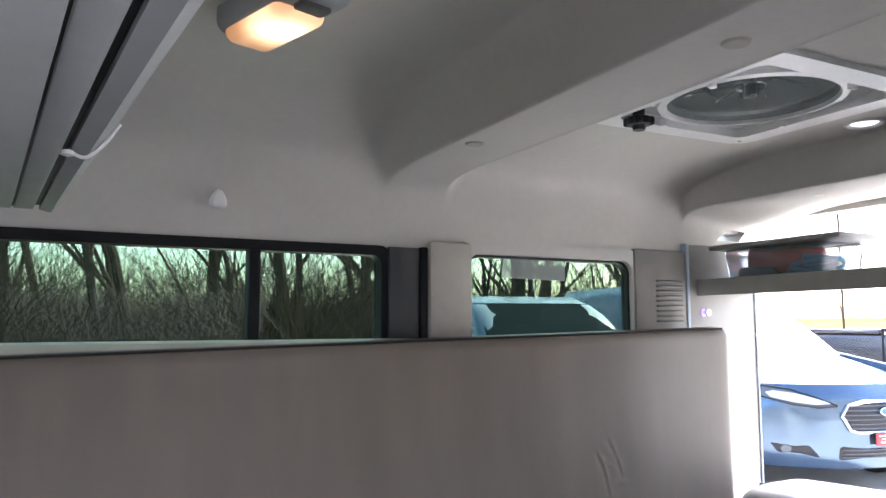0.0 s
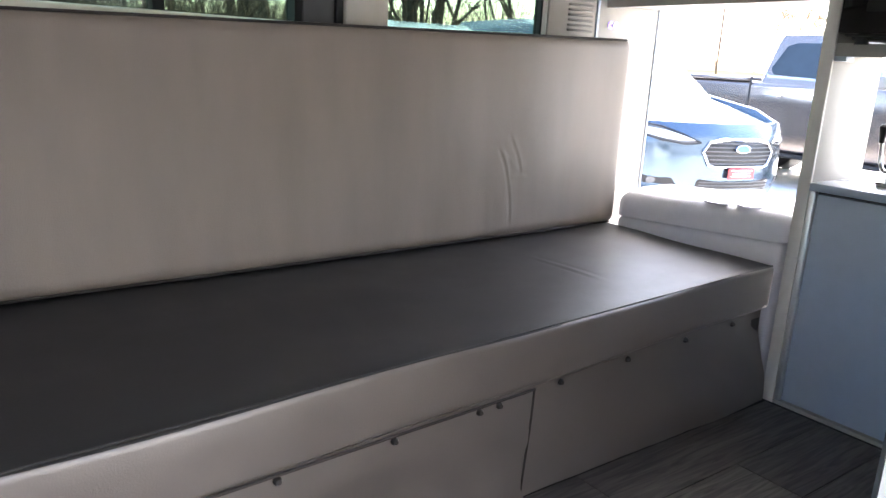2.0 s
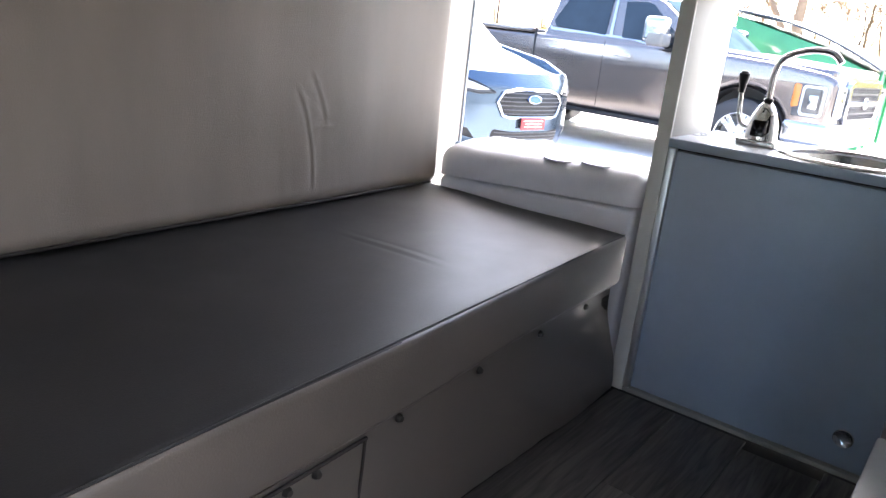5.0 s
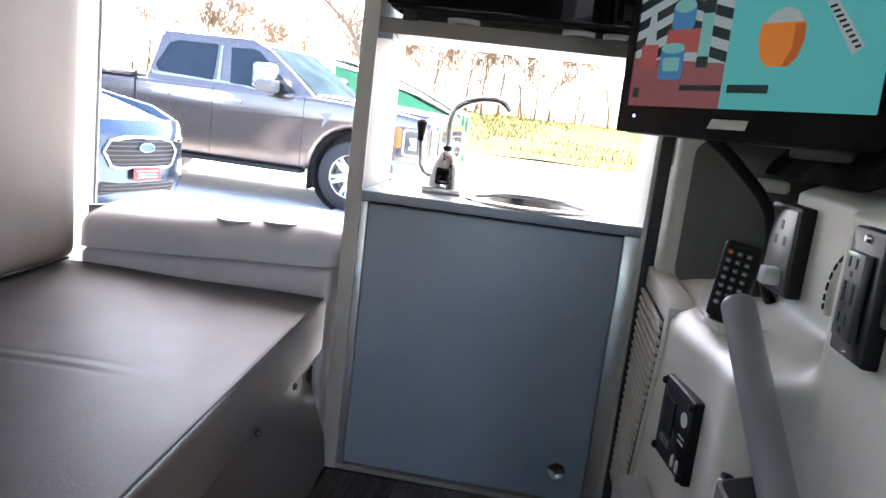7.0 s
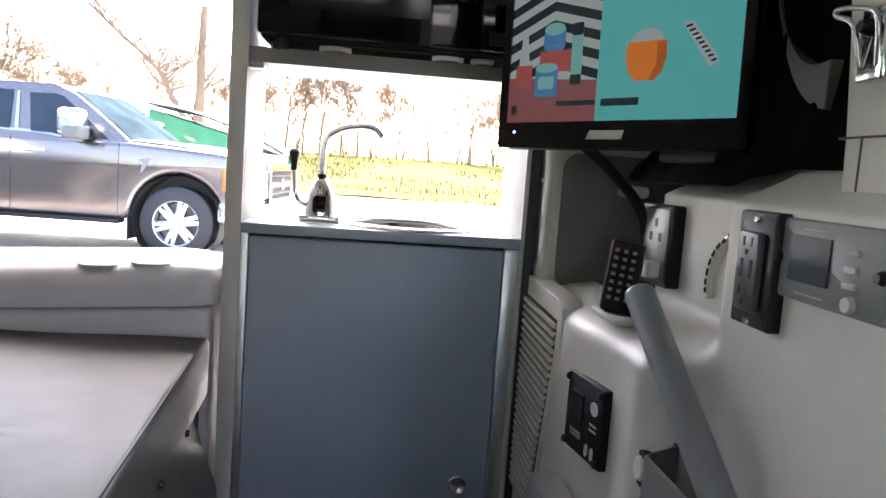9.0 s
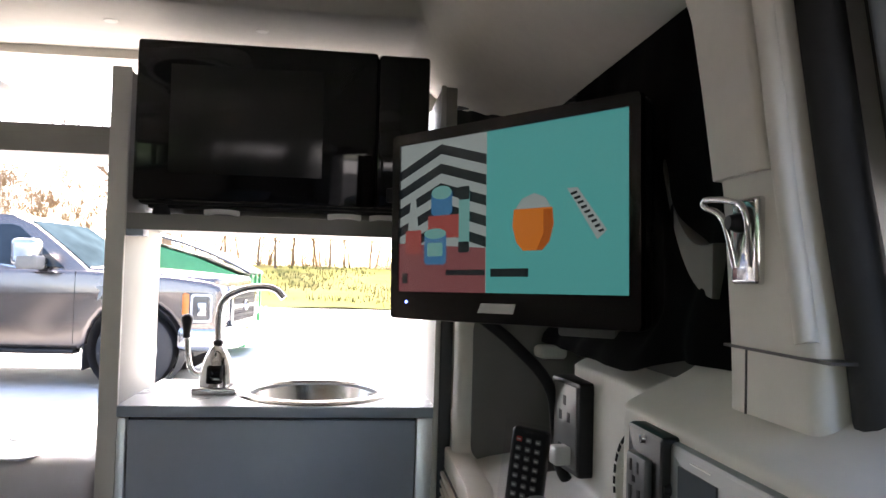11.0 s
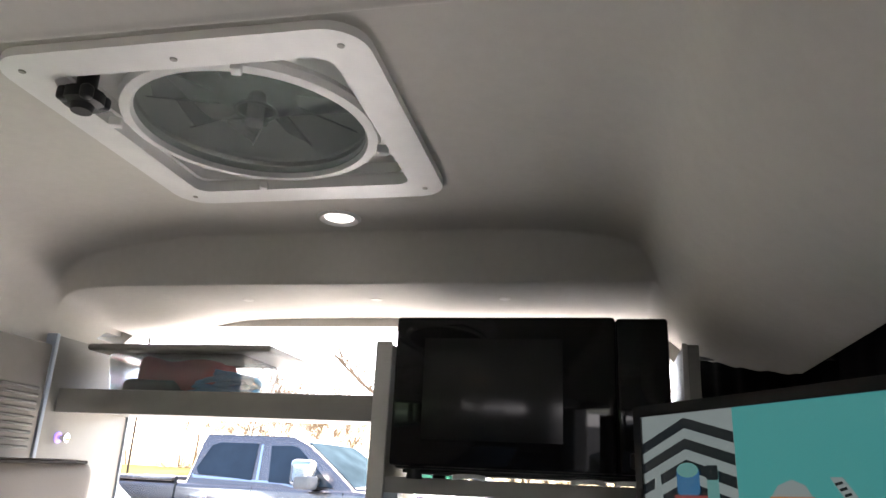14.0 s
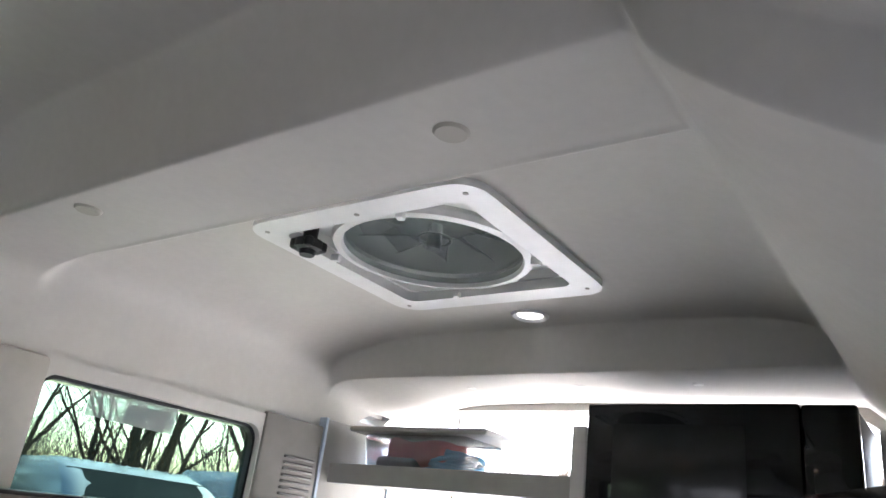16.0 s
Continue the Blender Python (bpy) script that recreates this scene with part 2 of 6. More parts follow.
def bend(points, n=6):
    """A smooth line through points (Catmull-Rom)."""
    p = [Vector(q) for q in points]
    p = [p[0] * 2 - p[1]] + p + [p[-1] * 2 - p[-2]]
    out = []
    for i in range(1, len(p) - 2):
        for k in range(n):
            t = k / n
            a, b, c, d = p[i - 1], p[i], p[i + 1], p[i + 2]
            out.append(0.5 * ((2 * b) + (c - a) * t + (2 * a - 5 * b + 4 * c - d) * t * t + (3 * b - a - 3 * c + d) * t ** 3))
    out.append(p[-2])
    return out


def smooth01(a, b, x):
    t = max(0.0, min(1.0, (x - a) / (b - a)))
    return t * t * (3 - 2 * t)


def sheet(f, us, vs, thick=0.0, bm=None, keep=None):
    """A surface f(u, v) -> (x, y, z) over a grid, optionally with cells left out; thick gives it a back along a vector."""
    own = bmesh.new()
    g = [[own.verts.new(f(u, v)) for v in vs] for u in us]
    for i in range(len(us) - 1):
        for j in range(len(vs) - 1):
            if keep is None or keep((us[i] + us[i + 1]) / 2, (vs[j] + vs[j + 1]) / 2):
                own.faces.new((g[i][j], g[i + 1][j], g[i + 1][j + 1], g[i][j + 1]))
    loose = [v for v in own.verts if not v.link_faces]
    bmesh.ops.delete(own, geom=loose, context="VERTS")
    if thick:
        made = bmesh.ops.extrude_face_region(own, geom=own.faces[:])
        bmesh.ops.translate(own, vec=thick, verts=[e for e in made["geom"] if isinstance(e, bmesh.types.BMVert)])
    return merge(bm, own)


def steps(a, b, n):
    return [a + (b - a) * i / n for i in range(n + 1)]


def text(name, words, size, m, material, parent, extrude=0.0006, bold=0.0, spacing=1.0):
    """Lettering as a mesh, centred on m's origin in its xy plane."""
    cu = bpy.data.curves.new(name, "FONT")
    cu.body, cu.size, cu.align_x, cu.align_y, cu.extrude, cu.offset, cu.space_character = words, size, "CENTER", "CENTER", extrude, bold, spacing
    tmp = new("tmp_text", cu)
    me = bpy.data.meshes.new_from_object(tmp.evaluated_get(bpy.context.evaluated_depsgraph_get()))
    bpy.data.objects.remove(tmp)
    bpy.data.curves.remove(cu)
    me.name = name
    me.materials.clear()
    me.materials.append(material)
    ob = new(name, me)
    ob.parent = parent
    ob.matrix_basis = m
    return ob


def rounded_box(x0, x1, y0, y1, z0, z1, r, n=(10, 6, 6), warp=None, bm=None):
    """A soft box: a fine grid whose edges are rounded by r; warp(p) bends the finished points."""
    own = bmesh.new()
    lo, hi = Vector((x0, y0, z0)), Vector((x1, y1, z1))

    def line(a, b, k):
        core = steps(a + r, b - r, k) if isinstance(k, int) else [a + r] + [c for c in k if a + r < c < b - r] + [b - r]
        return [a, a + 0.3 * r, a + 0.65 * r] + core + [b - 0.65 * r, b - 0.3 * r, b]

    ax = [line(lo[i], hi[i], n[i]) for i in range(3)]
    seen = {}

    def vert(p):
        key = tuple(round(c, 6) for c in p)
        if key not in seen:
            q = Vector([min(max(p[i], lo[i] + r), hi[i] - r) for i in range(3)])
            d = Vector(p) - q
            if d.length > 1e-9:
                d = d.normalized() * r
            w = q + d
            seen[key] = own.verts.new(warp(w) if warp else w)
        return seen[key]

    for k in range(3):
        u, v = (k + 1) % 3, (k + 2) % 3
        for side in (lo[k], hi[k]):
            for i in range(len(ax[u]) - 1):
                for j in range(len(ax[v]) - 1):
                    q = []
                    for a, b in ((i, j), (i + 1, j), (i + 1, j + 1), (i, j + 1)):
                        p = [0, 0, 0]
                        p[k], p[u], p[v] = side, ax[u][a], ax[v][b]
                        q.append(vert(p))
                    if len(set(q)) == 4:
                        try:
                            own.faces.new(q)
                        except ValueError:
                            pass
    return merge(bm, own)


def wave(p, s, a):
    return a * noise.noise(Vector(p) * s)


GROUND = -0.58

# ---- setting: the van's shell ----
# floor of dark wood planks
floor = tagged(link("floor", box(-0.7, 2.3, 0.42, 1.82, -0.06, -0.006), mat("floor_joint", (0.012, 0.011, 0.010), 0.8), None), "dark grey-brown wood-look vinyl plank floor", "floor", kind="structure")


def wood(name):
    m = bpy.data.materials.new(name)
    m.use_nodes = True
    nt = m.node_tree
    b = nt.nodes["Principled BSDF"]
    tc = nt.nodes.new("ShaderNodeTexCoord")
    oi = nt.nodes.new("ShaderNodeObjectInfo")
    off = nt.nodes.new("ShaderNodeVectorMath")
    off.operation = "ADD"
    mp = nt.nodes.new("ShaderNodeMapping")
    mp.inputs["Scale"].default_value = (2.2, 26, 1)
    nt.links.new(tc.outputs["Object"], off.inputs[0])
    sc = nt.nodes.new("ShaderNodeMath")
    sc.operation = "MULTIPLY"
    sc.inputs[1].default_value = 9.0
    nt.links.new(oi.outputs["Random"], sc.inputs[0])
    nt.links.new(sc.outputs[0], off.inputs[1])
    nt.links.new(off.outputs[0], mp.inputs["Vector"])
    n1 = nt.nodes.new("ShaderNodeTexNoise")
    n1.inputs["Scale"].default_value, n1.inputs["Detail"].default_value, n1.inputs["Distortion"].default_value = 3.0, 9, 1.2
    nt.links.new(mp.outputs[0], n1.inputs["Vector"])
    cr = nt.nodes.new("ShaderNodeValToRGB")
    cr.color_ramp.elements[0].position, cr.color_ramp.elements[0].color = 0.3, (0.022, 0.019, 0.017, 1)
    cr.color_ramp.elements[1].position, cr.color_ramp.elements[1].color = 0.72, (0.15, 0.13, 0.115, 1)
    nt.links.new(n1.outputs["Fac"], cr.inputs[0])
    hv = nt.nodes.new("ShaderNodeHueSaturation")
    vr = nt.nodes.new("ShaderNodeMapRange")
    vr.inputs["To Min"].default_value, vr.inputs["To Max"].default_value = 0.65, 1.35
    nt.links.new(oi.outputs["Random"], vr.inputs["Value"])
    nt.links.new(vr.outputs[0], hv.inputs["Value"])
    nt.links.new(cr.outputs[0], hv.inputs["Color"])
    nt.links.new(hv.outputs[0], b.inputs["Base Color"])
    b.inputs["Roughness"].default_value = 0.5
    bp = nt.nodes.new("ShaderNodeBump")
    bp.inputs["Strength"].default_value, bp.inputs["Distance"].default_value = 0.25, 0.001
    nt.links.new(n1.outputs["Fac"], bp.inputs["Height"])
    nt.links.new(bp.outputs[0], b.inputs["Normal"])
    return m


M_WOOD = wood("dark_wood_plank")

# headliner
HY = (0.44, 0.50, 0.57, 0.61, 0.632, 0.643, 0.652, 0.668, 0.70, 0.76, 0.85, 0.95, 2.0)
HZ = (1.02, 1.05, 1.098, 1.132, 1.155, 1.174, 1.205, 1.232, 1.247, 1.261, 1.270, 1.275, 1.275)


def soft_min(a, b, k=0.03):
    h = max(0.0, min(1.0, 0.5 + 0.5 * (b - a) / k))
    return b * (1 - h) + a * h - k * h * (1 - h)


def cove(y, rise):
    """Rounded run of the headliner from its flat middle down to the window heads."""
    u = max(0.0, min(1.0, (y - 1.36) / 0.437))
    return 1.025 + rise * (1 - u ** 4.6) ** (1 / 4.6)


def roof_z(x, y):
    front = 0.046 * (1 - smooth01(0.955, 1.0, x))
    if y < 1.2:
        z = (float(np.interp(y, HY, HZ)) + float(np.interp(y - 0.007, HY, HZ)) + float(np.interp(y + 0.007, HY, HZ))) / 3 + front
    else:
        z = cove(y, 0.25 + front * (1 - smooth01(1.45, 1.72, y)))
    beam = 1.278 + front - 0.078 * smooth01(0.975, 1.022, x) * (1 - smooth01(1.168, 1.212, x))
    beam -= 0.005 * (1 - smooth01(1.55, 1.68, y)) * math.exp(-((x - 1.178) / 0.009) ** 2)
    beam -= 0.100 * smooth01(1.900, 1.934, x) + 0.012 * smooth01(2.05, 2.2, x) * (0.3 + ((y - 1.2) / 0.6) ** 2)
    if y > 1.2:
        z += (1.205 - 0.075 * ((y - 1.22) / 0.66) ** 2 - z) * smooth01(1.95, 2.15, x) * (1 if y > 1.45 else smooth01(1.2, 1.45, y))
    return soft_min(z, beam, 0.03 + 0.07 * smooth01(1.48, 1.70, y))


FAN = (1.495, 1.182)
xs = sorted(set([round(v, 4) for v in steps(-0.7, 0.85, 20) + steps(0.85, 1.25, 32) + steps(1.25, 1.88, 16) + steps(1.88, 2.0, 14) + steps(2.0, 2.215, 10) + steps(0.94, 1.035, 24) + steps(1.15, 1.217, 26) + steps(1.892, 1.942, 16)] + [FAN[0] - 0.175, FAN[0] + 0.175]))
ys = sorted(set([round(v, 5) for v in steps(0.44, 0.60, 14) + steps(0.60, 0.70, 30) + steps(0.70, 0.74, 4) + steps(0.74, 1.28, 12) + steps(1.28, 1.66, 14) + [1.797 - 0.13 * (k / 22) ** 2.2 for k in range(23)]] + [FAN[1] - 0.175, FAN[1] + 0.175]))
ceiling = sheet(lambda x, y: (x, y, roof_z(x, y)), xs, ys, thick=(0, 0, 0.03),
                keep=lambda x, y: not (abs(x - FAN[0]) < 0.175 and abs(y - FAN[1]) < 0.175))
ceiling = tagged(link("ceiling", ceiling, M_HEAD, angle=60), "beige-grey moulded fabric headliner with cross ribs", "ceiling", kind="structure")
# steel roof above it, open over the vent
roof = box(-0.75, FAN[0] - 0.18, 0.40, 1.92, 1.36, 1.39)
box(FAN[0] + 0.18, 2.3, 0.40, 1.92, 1.36, 1.39, bm=roof)
box(FAN[0] - 0.18, FAN[0] + 0.18, 0.40, FAN[1] - 0.18, 1.36, 1.39, bm=roof)
box(FAN[0] - 0.18, FAN[0] + 0.18, FAN[1] + 0.18, 1.92, 1.36, 1.39, bm=roof)
M_VAN = mat("van_white_paint", (0.7, 0.7, 0.69), 0.3, coat=0.5, scale=4, vary=0.02)
tagged(link("roof", roof, M_VAN), "white steel roof of the camper van", "roof", kind="structure")
# wall on the window side
wl = box(-0.7, 2.205, 1.80, 1.90, -0.3, 0.80)
box(-0.7, 1.95, 1.80, 1.90, 1.026, 1.37, bm=wl)
box(1.95, 2.205, 1.84, 1.90, 1.13, 1.37, bm=wl)
box(1.03, 1.212, 1.80, 1.822, 0.80, 1.026, bm=wl)
box(1.05, 1.19, 1.822, 1.90, 0.80, 1.026, bm=wl)
box(1.752, 1.95, 1.80, 1.822, 0.80, 1.026, bm=wl)
box(1.80, 1.95, 1.822, 1.90, 0.80, 1.026, bm=wl)
box(1.95, 2.205, 1.80, 1.90, 0.80, 1.10, bm=wl)
box(-0.7, -0.45, 1.80, 1.90, 0.80, 1.026, bm=wl)
wall_window = tagged(link("wall_window_side", wl, M_HEAD, smooth=False), "van side wall with two tinted windows", "wall", kind="structure")
# front closing wall behind the view
CAB = -1.60
wf = box(CAB - 0.05, CAB, 0.30, 1.90, -0.3, 0.72)
box(CAB - 0.05, CAB, 0.30, 1.90, 0.91, 1.38, bm=wf)
box(CAB - 0.05, CAB, 0.30, 0.55, 0.72, 0.91, bm=wf)
box(CAB - 0.05, CAB, 1.70, 1.90, 0.72, 0.91, bm=wf)
box(CAB - 1.2, CAB - 0.05, 0.40, 1.92, 0.60, 0.70, bm=wf)
box(CAB, -0.70, 1.80, 1.90, -0.3, 0.74, bm=wf)
box(CAB, -0.70, 1.80, 1.90, 0.97, 1.38, bm=wf)
box(CAB, -1.45, 1.80, 1.90, 0.74, 0.97, bm=wf)
box(CAB, -0.75, 0.30, 0.36, -0.3, 1.38, bm=wf)
box(CAB, -0.70, 0.30, 1.90, 1.08, 1.14, bm=wf)
box(CAB, -0.70, 0.30, 1.90, -0.06, -0.01, bm=wf)
tagged(link("wall_front", wf, M_TRIMD), "plain dark grey cab with windscreen and side openings", "wall", kind="structure")
# wall on the door side, behind the quarter trim
wr = box(1.10, 2.26, 0.29, 0.335, -0.3, 0.69)
box(1.20, 2.26, 0.33, 0.385, 1.03, 1.37, bm=wr)
box(1.10, 2.26, 0.33, 0.42, 0.66, 0.69, bm=wr)
box(1.19, 1.33, 0.33, 0.385, 0.69, 1.03, bm=wr)
box(1.80, 2.26, 0.33, 0.385, 0.69, 1.03, bm=wr)
box(-0.75, 1.20, 0.36, 0.42, 0.99, 1.37, bm=wr)
box(-0.75, 0.19, 0.30, 0.42, -0.3, 1.06, bm=wr)
tagged(link("wall_door_side", wr, M_TRIMD, smooth=False), "van side wall round the open sliding door", "wall", kind="structure")
# the frame of the open rear hatch
outer = rrect(0.30, 2.05, -0.45, 1.42, 0.12, 6)


def hatch_hole():
    pts = []
    for u, v in rrect(0.578, 1.875, -0.02, 1.205, 0.12, 6):
        if v > 0.8:
            v -= 0.075 * (abs(u - 1.22) / 0.66) ** 2 * smooth01(0.8, 1.1, v)
        pts.append((u, v))
    return pts


tagged(link("trim_rear_hatch", ringplate(outer, hatch_hole(), "x", 2.205, 2.25), M_HEAD, angle=30), "beige rear hatch surround of the van", "trim", kind="structure")

# ---- window side: trims, windows ----
wt = box(1.118, 1.232, 1.765, 1.798, 0.60, 1.05, 0.012)
tagged(link("pillar_trim", wt, M_PILLAR), "cream plastic pillar cover between the windows", "trim", kind="structure")
tagged(link("pillar_trim", box(1.022, 1.098, 1.778, 1.798, 0.60, 1.032, 0.004), mat("charcoal_trim_plastic", (0.05, 0.05, 0.05), 0.6, vary=0.05, bump=0.2, bscale=700)), "dark grey plastic cover beside the sliding window", "trim", kind="structure")
tagged(link("pillar_trim", box(1.099, 1.117, 1.772, 1.798, 0.60, 1.034, 0.004), M_FRAME), "black rubber strip beside the pillar cover", "trim", kind="structure")
tagged(link("window_ledge_trim", box(-0.6, 1.11, 1.70, 1.798, 0.60, 0.826, 0.01), mat("pale_ledge_plastic", (0.62, 0.62, 0.50), 0.5, vary=0.05)), "pale plastic ledge under the side window", "trim", kind="structure")
rear_trim = box(1.738, 1.925, 1.778, 1.798, 0.5, 1.06, 0.006)
rt = tagged(link("rear_corner_trim", rear_trim, mat("rear_corner_plastic", (0.24, 0.225, 0.20), 0.6, scale=30, vary=0.05, bump=0.15, bscale=700)), "grey plastic rear corner trim with louvres", "trim", kind="structure")
for i in range(9):
    part("louvre", box(1.81, 1.905, 1.772, 1.782, 0.862 + i * 0.0135, 0.868 + i * 0.0135, 0.002, 1), mat("louvre_slot", (0.13, 0.125, 0.115), 0.6, vary=0.05) if i == 0 else rt.children[0].data.materials[0], rt)

w1 = thing("window_1", "long tinted sliding side window in a black frame", "window", kind="structure")
fr = ringplate(rrect(-0.47, 1.028, 0.79, 1.034, 0.025), rrect(-0.43, 1.006, 0.812, 1.012, 0.022), "y", 1.785, 1.83)
part("window_frame", fr, M_FRAME, w1)
part("mullion", box(0.712, 0.735, 1.783, 1.825, 0.80, 1.02, 0.002), M_FRAME, w1)
for x0, x1, y in ((-0.44, 0.728, 1.812), (0.715, 1.012, 1.820)):
    p = part("pane", box(x0, x1, y, y + 0.004, 0.805, 1.018), M_GLASS_P, w1)
w2 = thing("window_2", "fixed tinted rear side window with round corners", "window", kind="structure")
fr = ringplate(rrect(1.20, 1.76, 0.70, 1.055, 0.03), rrect(1.228, 1.735, 0.73, 1.026, 0.035), "y", 1.784, 1.81)
part("window_frame", fr, M_HEAD, w2)
fr = ringplate(rrect(1.222, 1.741, 0.72, 1.032, 0.036), rrect(1.234, 1.729, 0.735, 1.020, 0.035), "y", 1.80, 1.826)
part("seal", fr, M_RUBBER, w2)
p = part("pane", box(1.215, 1.748, 1.814, 1.818, 0.715, 1.04), M_GLASS_P, w2)
sticker = tagged(link("window_sticker", sheet(lambda x, z: (x, 1.8105 - 0.0006 * math.sin(x * 60), z + 0.02 * (1.43 - x)), steps(1.338, 1.53, 8), steps(0.97, 1.022, 3), thick=(0, 0.0006, 0)), glass("milky_film", (0.75, 0.78, 0.76), 0.6, 0.25)), "milky plastic film stuck on the rear side window", "sticker")
part("film_backing", box(1.42, 1.525, 1.8115, 1.8122, 0.972, 1.008), glass("milky_film_double", (0.7, 0.72, 0.7), 0.6, 0.4), sticker)
hook = tagged(link("coat_hook", rounded_box(0.628, 0.662, 1.768, 1.798, 1.093, 1.131, 0.009, (2, 2, 2), warp=lambda p: Vector((p.x + (0.645 - p.x) * smooth01(1.105, 1.145, p.z) * 0.9, p.y, p.z))), M_WHITE), "small beige plastic coat hook on the headliner", "hook")

# overhead rail at the cab
rail = thing("overhead_rail", "grey plastic overhead rail across the cab opening", "rail", m=pose(0.372, 0.978, 1.016, 0, 0, 5))
part("panel", box(-0.8, -0.0295, -0.55, 0.43, 0.0, 0.03, 0.002), M_RAIL, rail)
part("gap", box(-0.0295, -0.027, -0.55, 0.43, 0.004, 0.03), M_BLACK, rail)
part("rail_body", box(-0.027, -0.003, -0.55, 0.425, 0.0, 0.03, 0.002), M_RAIL, rail)
part("slot", box(-0.003, 0.0035, -0.55, 0.42, 0.006, 0.03), M_BLACK, rail)
part("cover", slab([(0.0035, 0.0), (0.018, -0.003), (0.03, 0.012), (0.075, 0.09), (0.095, 0.26), (0.0035, 0.26)], "y", -0.55, 0.425, 0.003), M_RAIL, rail)
part("strap", tube(bend([(0.0, 0.0, -0.003), (0.015, -0.002, -0.008), (0.030, -0.008, 0.006), (0.040, -0.018, 0.022)]), 0.0017, 6), M_WHITE, rail, "white loop strap")
part("button", lathe([(0, 0), (0.005, 0), (0.006, 0.004), (0, 0.006)], 12, m=pose(0.0, 0.0, -0.003, 180)), M_WHITE, rail)

# dome lamp
dome = thing("dome_lamp", "lit oblong dome lamp with a warm glowing lens", "lamp", m=pose(0.628, 1.235, 1.306, 0, 0, -72) @ Matrix.Diagonal((1.15, 1.15, 1.0, 1)))
part("bezel", rounded_box(-0.10, 0.10, -0.042, 0.042, -0.03, 0.03, 0.022, (6, 3, 2)), M_RAIL, dome)
part("lens", rounded_box(-0.086, 0.05, -0.034, 0.034, -0.043, -0.01, 0.016, (6, 3, 1)), M_WARM, dome, "warm glowing lens")
part("switch", box(0.052, 0.075, -0.02, 0.02, -0.037, -0.025, 0.004), M_TRIMD, dome)

# roof fan
fan = thing("roof_fan", "white square roof vent fan with a round smoked screen", "roof vent", at=(FAN[0], FAN[1], 1.262))
part("frame", ringplate(rrect(-0.221, 0.221, -0.219, 0.219, 0.045), rrect(-0.172, 0.172, -0.172, 0.172, 0.02), "z", -0.004, 0.014), M_WHITE, fan)
part("well", ringplate(rrect(-0.178, 0.178, -0.178, 0.178, 0.02), rrect(-0.166, 0.166, -0.166, 0.166, 0.02), "z", 0.014, 0.13), M_WHITE, fan)
part("tray", ringplate(rrect(-0.168, 0.168, -0.168, 0.168, 0.02, 7), circle(0, 0, 0.150, 32), "z", 0.030, 0.036), M_WHITE, fan)
part("screen_ring", lathe([(0.166, 0.022), (0.169, 0.014), (0.165, 0.006), (0.152, 0.004), (0.149, 0.010), (0.149, 0.022), (0.166, 0.022)], 48), M_WHITE, fan)
p = part("lid", slab(rrect(-0.176, 0.176, -0.176, 0.176, 0.02), "z", 0.118, 0.123), glass("smoked_lid", (0.13, 0.142, 0.134), 0.5, 0.14), fan, "smoked translucent lid")
p = part("screen", slab(circle(0, 0, 0.15, 40), "z", 0.011, 0.012), glass("insect_screen", (0.72, 0.745, 0.735), 0.5, 0.10, gloss=False), fan, "fine grey insect screen")
M_LITEP = mat("frosted_clear_edge", (0.30, 0.32, 0.315), 0.25, vary=0.02)
M_CLEAR = glass("clear_fan_plastic", (0.88, 0.91, 0.90), 0.1, 0.10, gloss=False)
part("hub", lathe([(0, 0.02), (0.018, 0.02), (0.018, 0.05), (0.052, 0.055), (0.055, 0.075), (0, 0.078)], 32), M_CLEAR, fan, "clear plastic fan hub")
part("hub_ring", lathe([(0.024, 0.035), (0.027, 0.033), (0.03, 0.035), (0.027, 0.038), (0.024, 0.035)], 28), M_LITEP, fan)
part("shaft", lathe([(0, 0.014), (0.006, 0.014), (0.012, 0.016), (0.012, 0.06), (0, 0.06)], 8), M_RAIL, fan, "grey motor shaft")
for i in range(10):
    a = 2 * math.pi * i / 10
    bl = sheet(lambda u, v: (u * math.cos(a) - v * math.sin(a), u * math.sin(a) + v * math.cos(a), 0.065 + v * 0.55), steps(0.05, 0.142, 4), steps(-0.022, 0.022, 3), thick=(0, 0, 0.0015))
    bp_ = part("blade", bl, M_CLEAR, fan)
    part("edge", tube([(u * math.cos(a) + 0.022 * math.sin(a + 0.4 * u / 0.14), u * math.sin(a) - 0.022 * math.cos(a + 0.4 * u / 0.14), 0.053) for u in steps(0.05, 0.142, 5)], 0.0011, 5), M_LITEP, bp_)
kn = part("knob", lathe([(0, -0.028), (0.012, -0.028), (0.014, -0.02), (0.024, -0.018), (0.024, -0.004), (0.012, 0.0), (0.012, 0.03), (0, 0.03)], 20, m=pose(-0.135, 0.150, 0)), M_BLACK, fan, "black star-shaped crank knob")
for i in range(4):
    a = radians(45 + 90 * i)
    part("knob_lobe", rounded_box(-0.007, 0.007, -0.007, 0.007, -0.02, -0.002, 0.005, (1, 1, 1)), M_BLACK, kn, where=pose(-0.135 + 0.022 * math.cos(a), 0.150 + 0.022 * math.sin(a), 0))
for x, y in ((-0.19, 0.0), (0.19, 0.19), (-0.19, 0.19), (0.19, -0.19), (-0.19, -0.19)):
    part("screw", lathe([(0, -0.0055), (0.004, -0.005), (0.0045, -0.003), (0, -0.003)], 12, m=pose(x, y, 0)), M_CABL, fan)
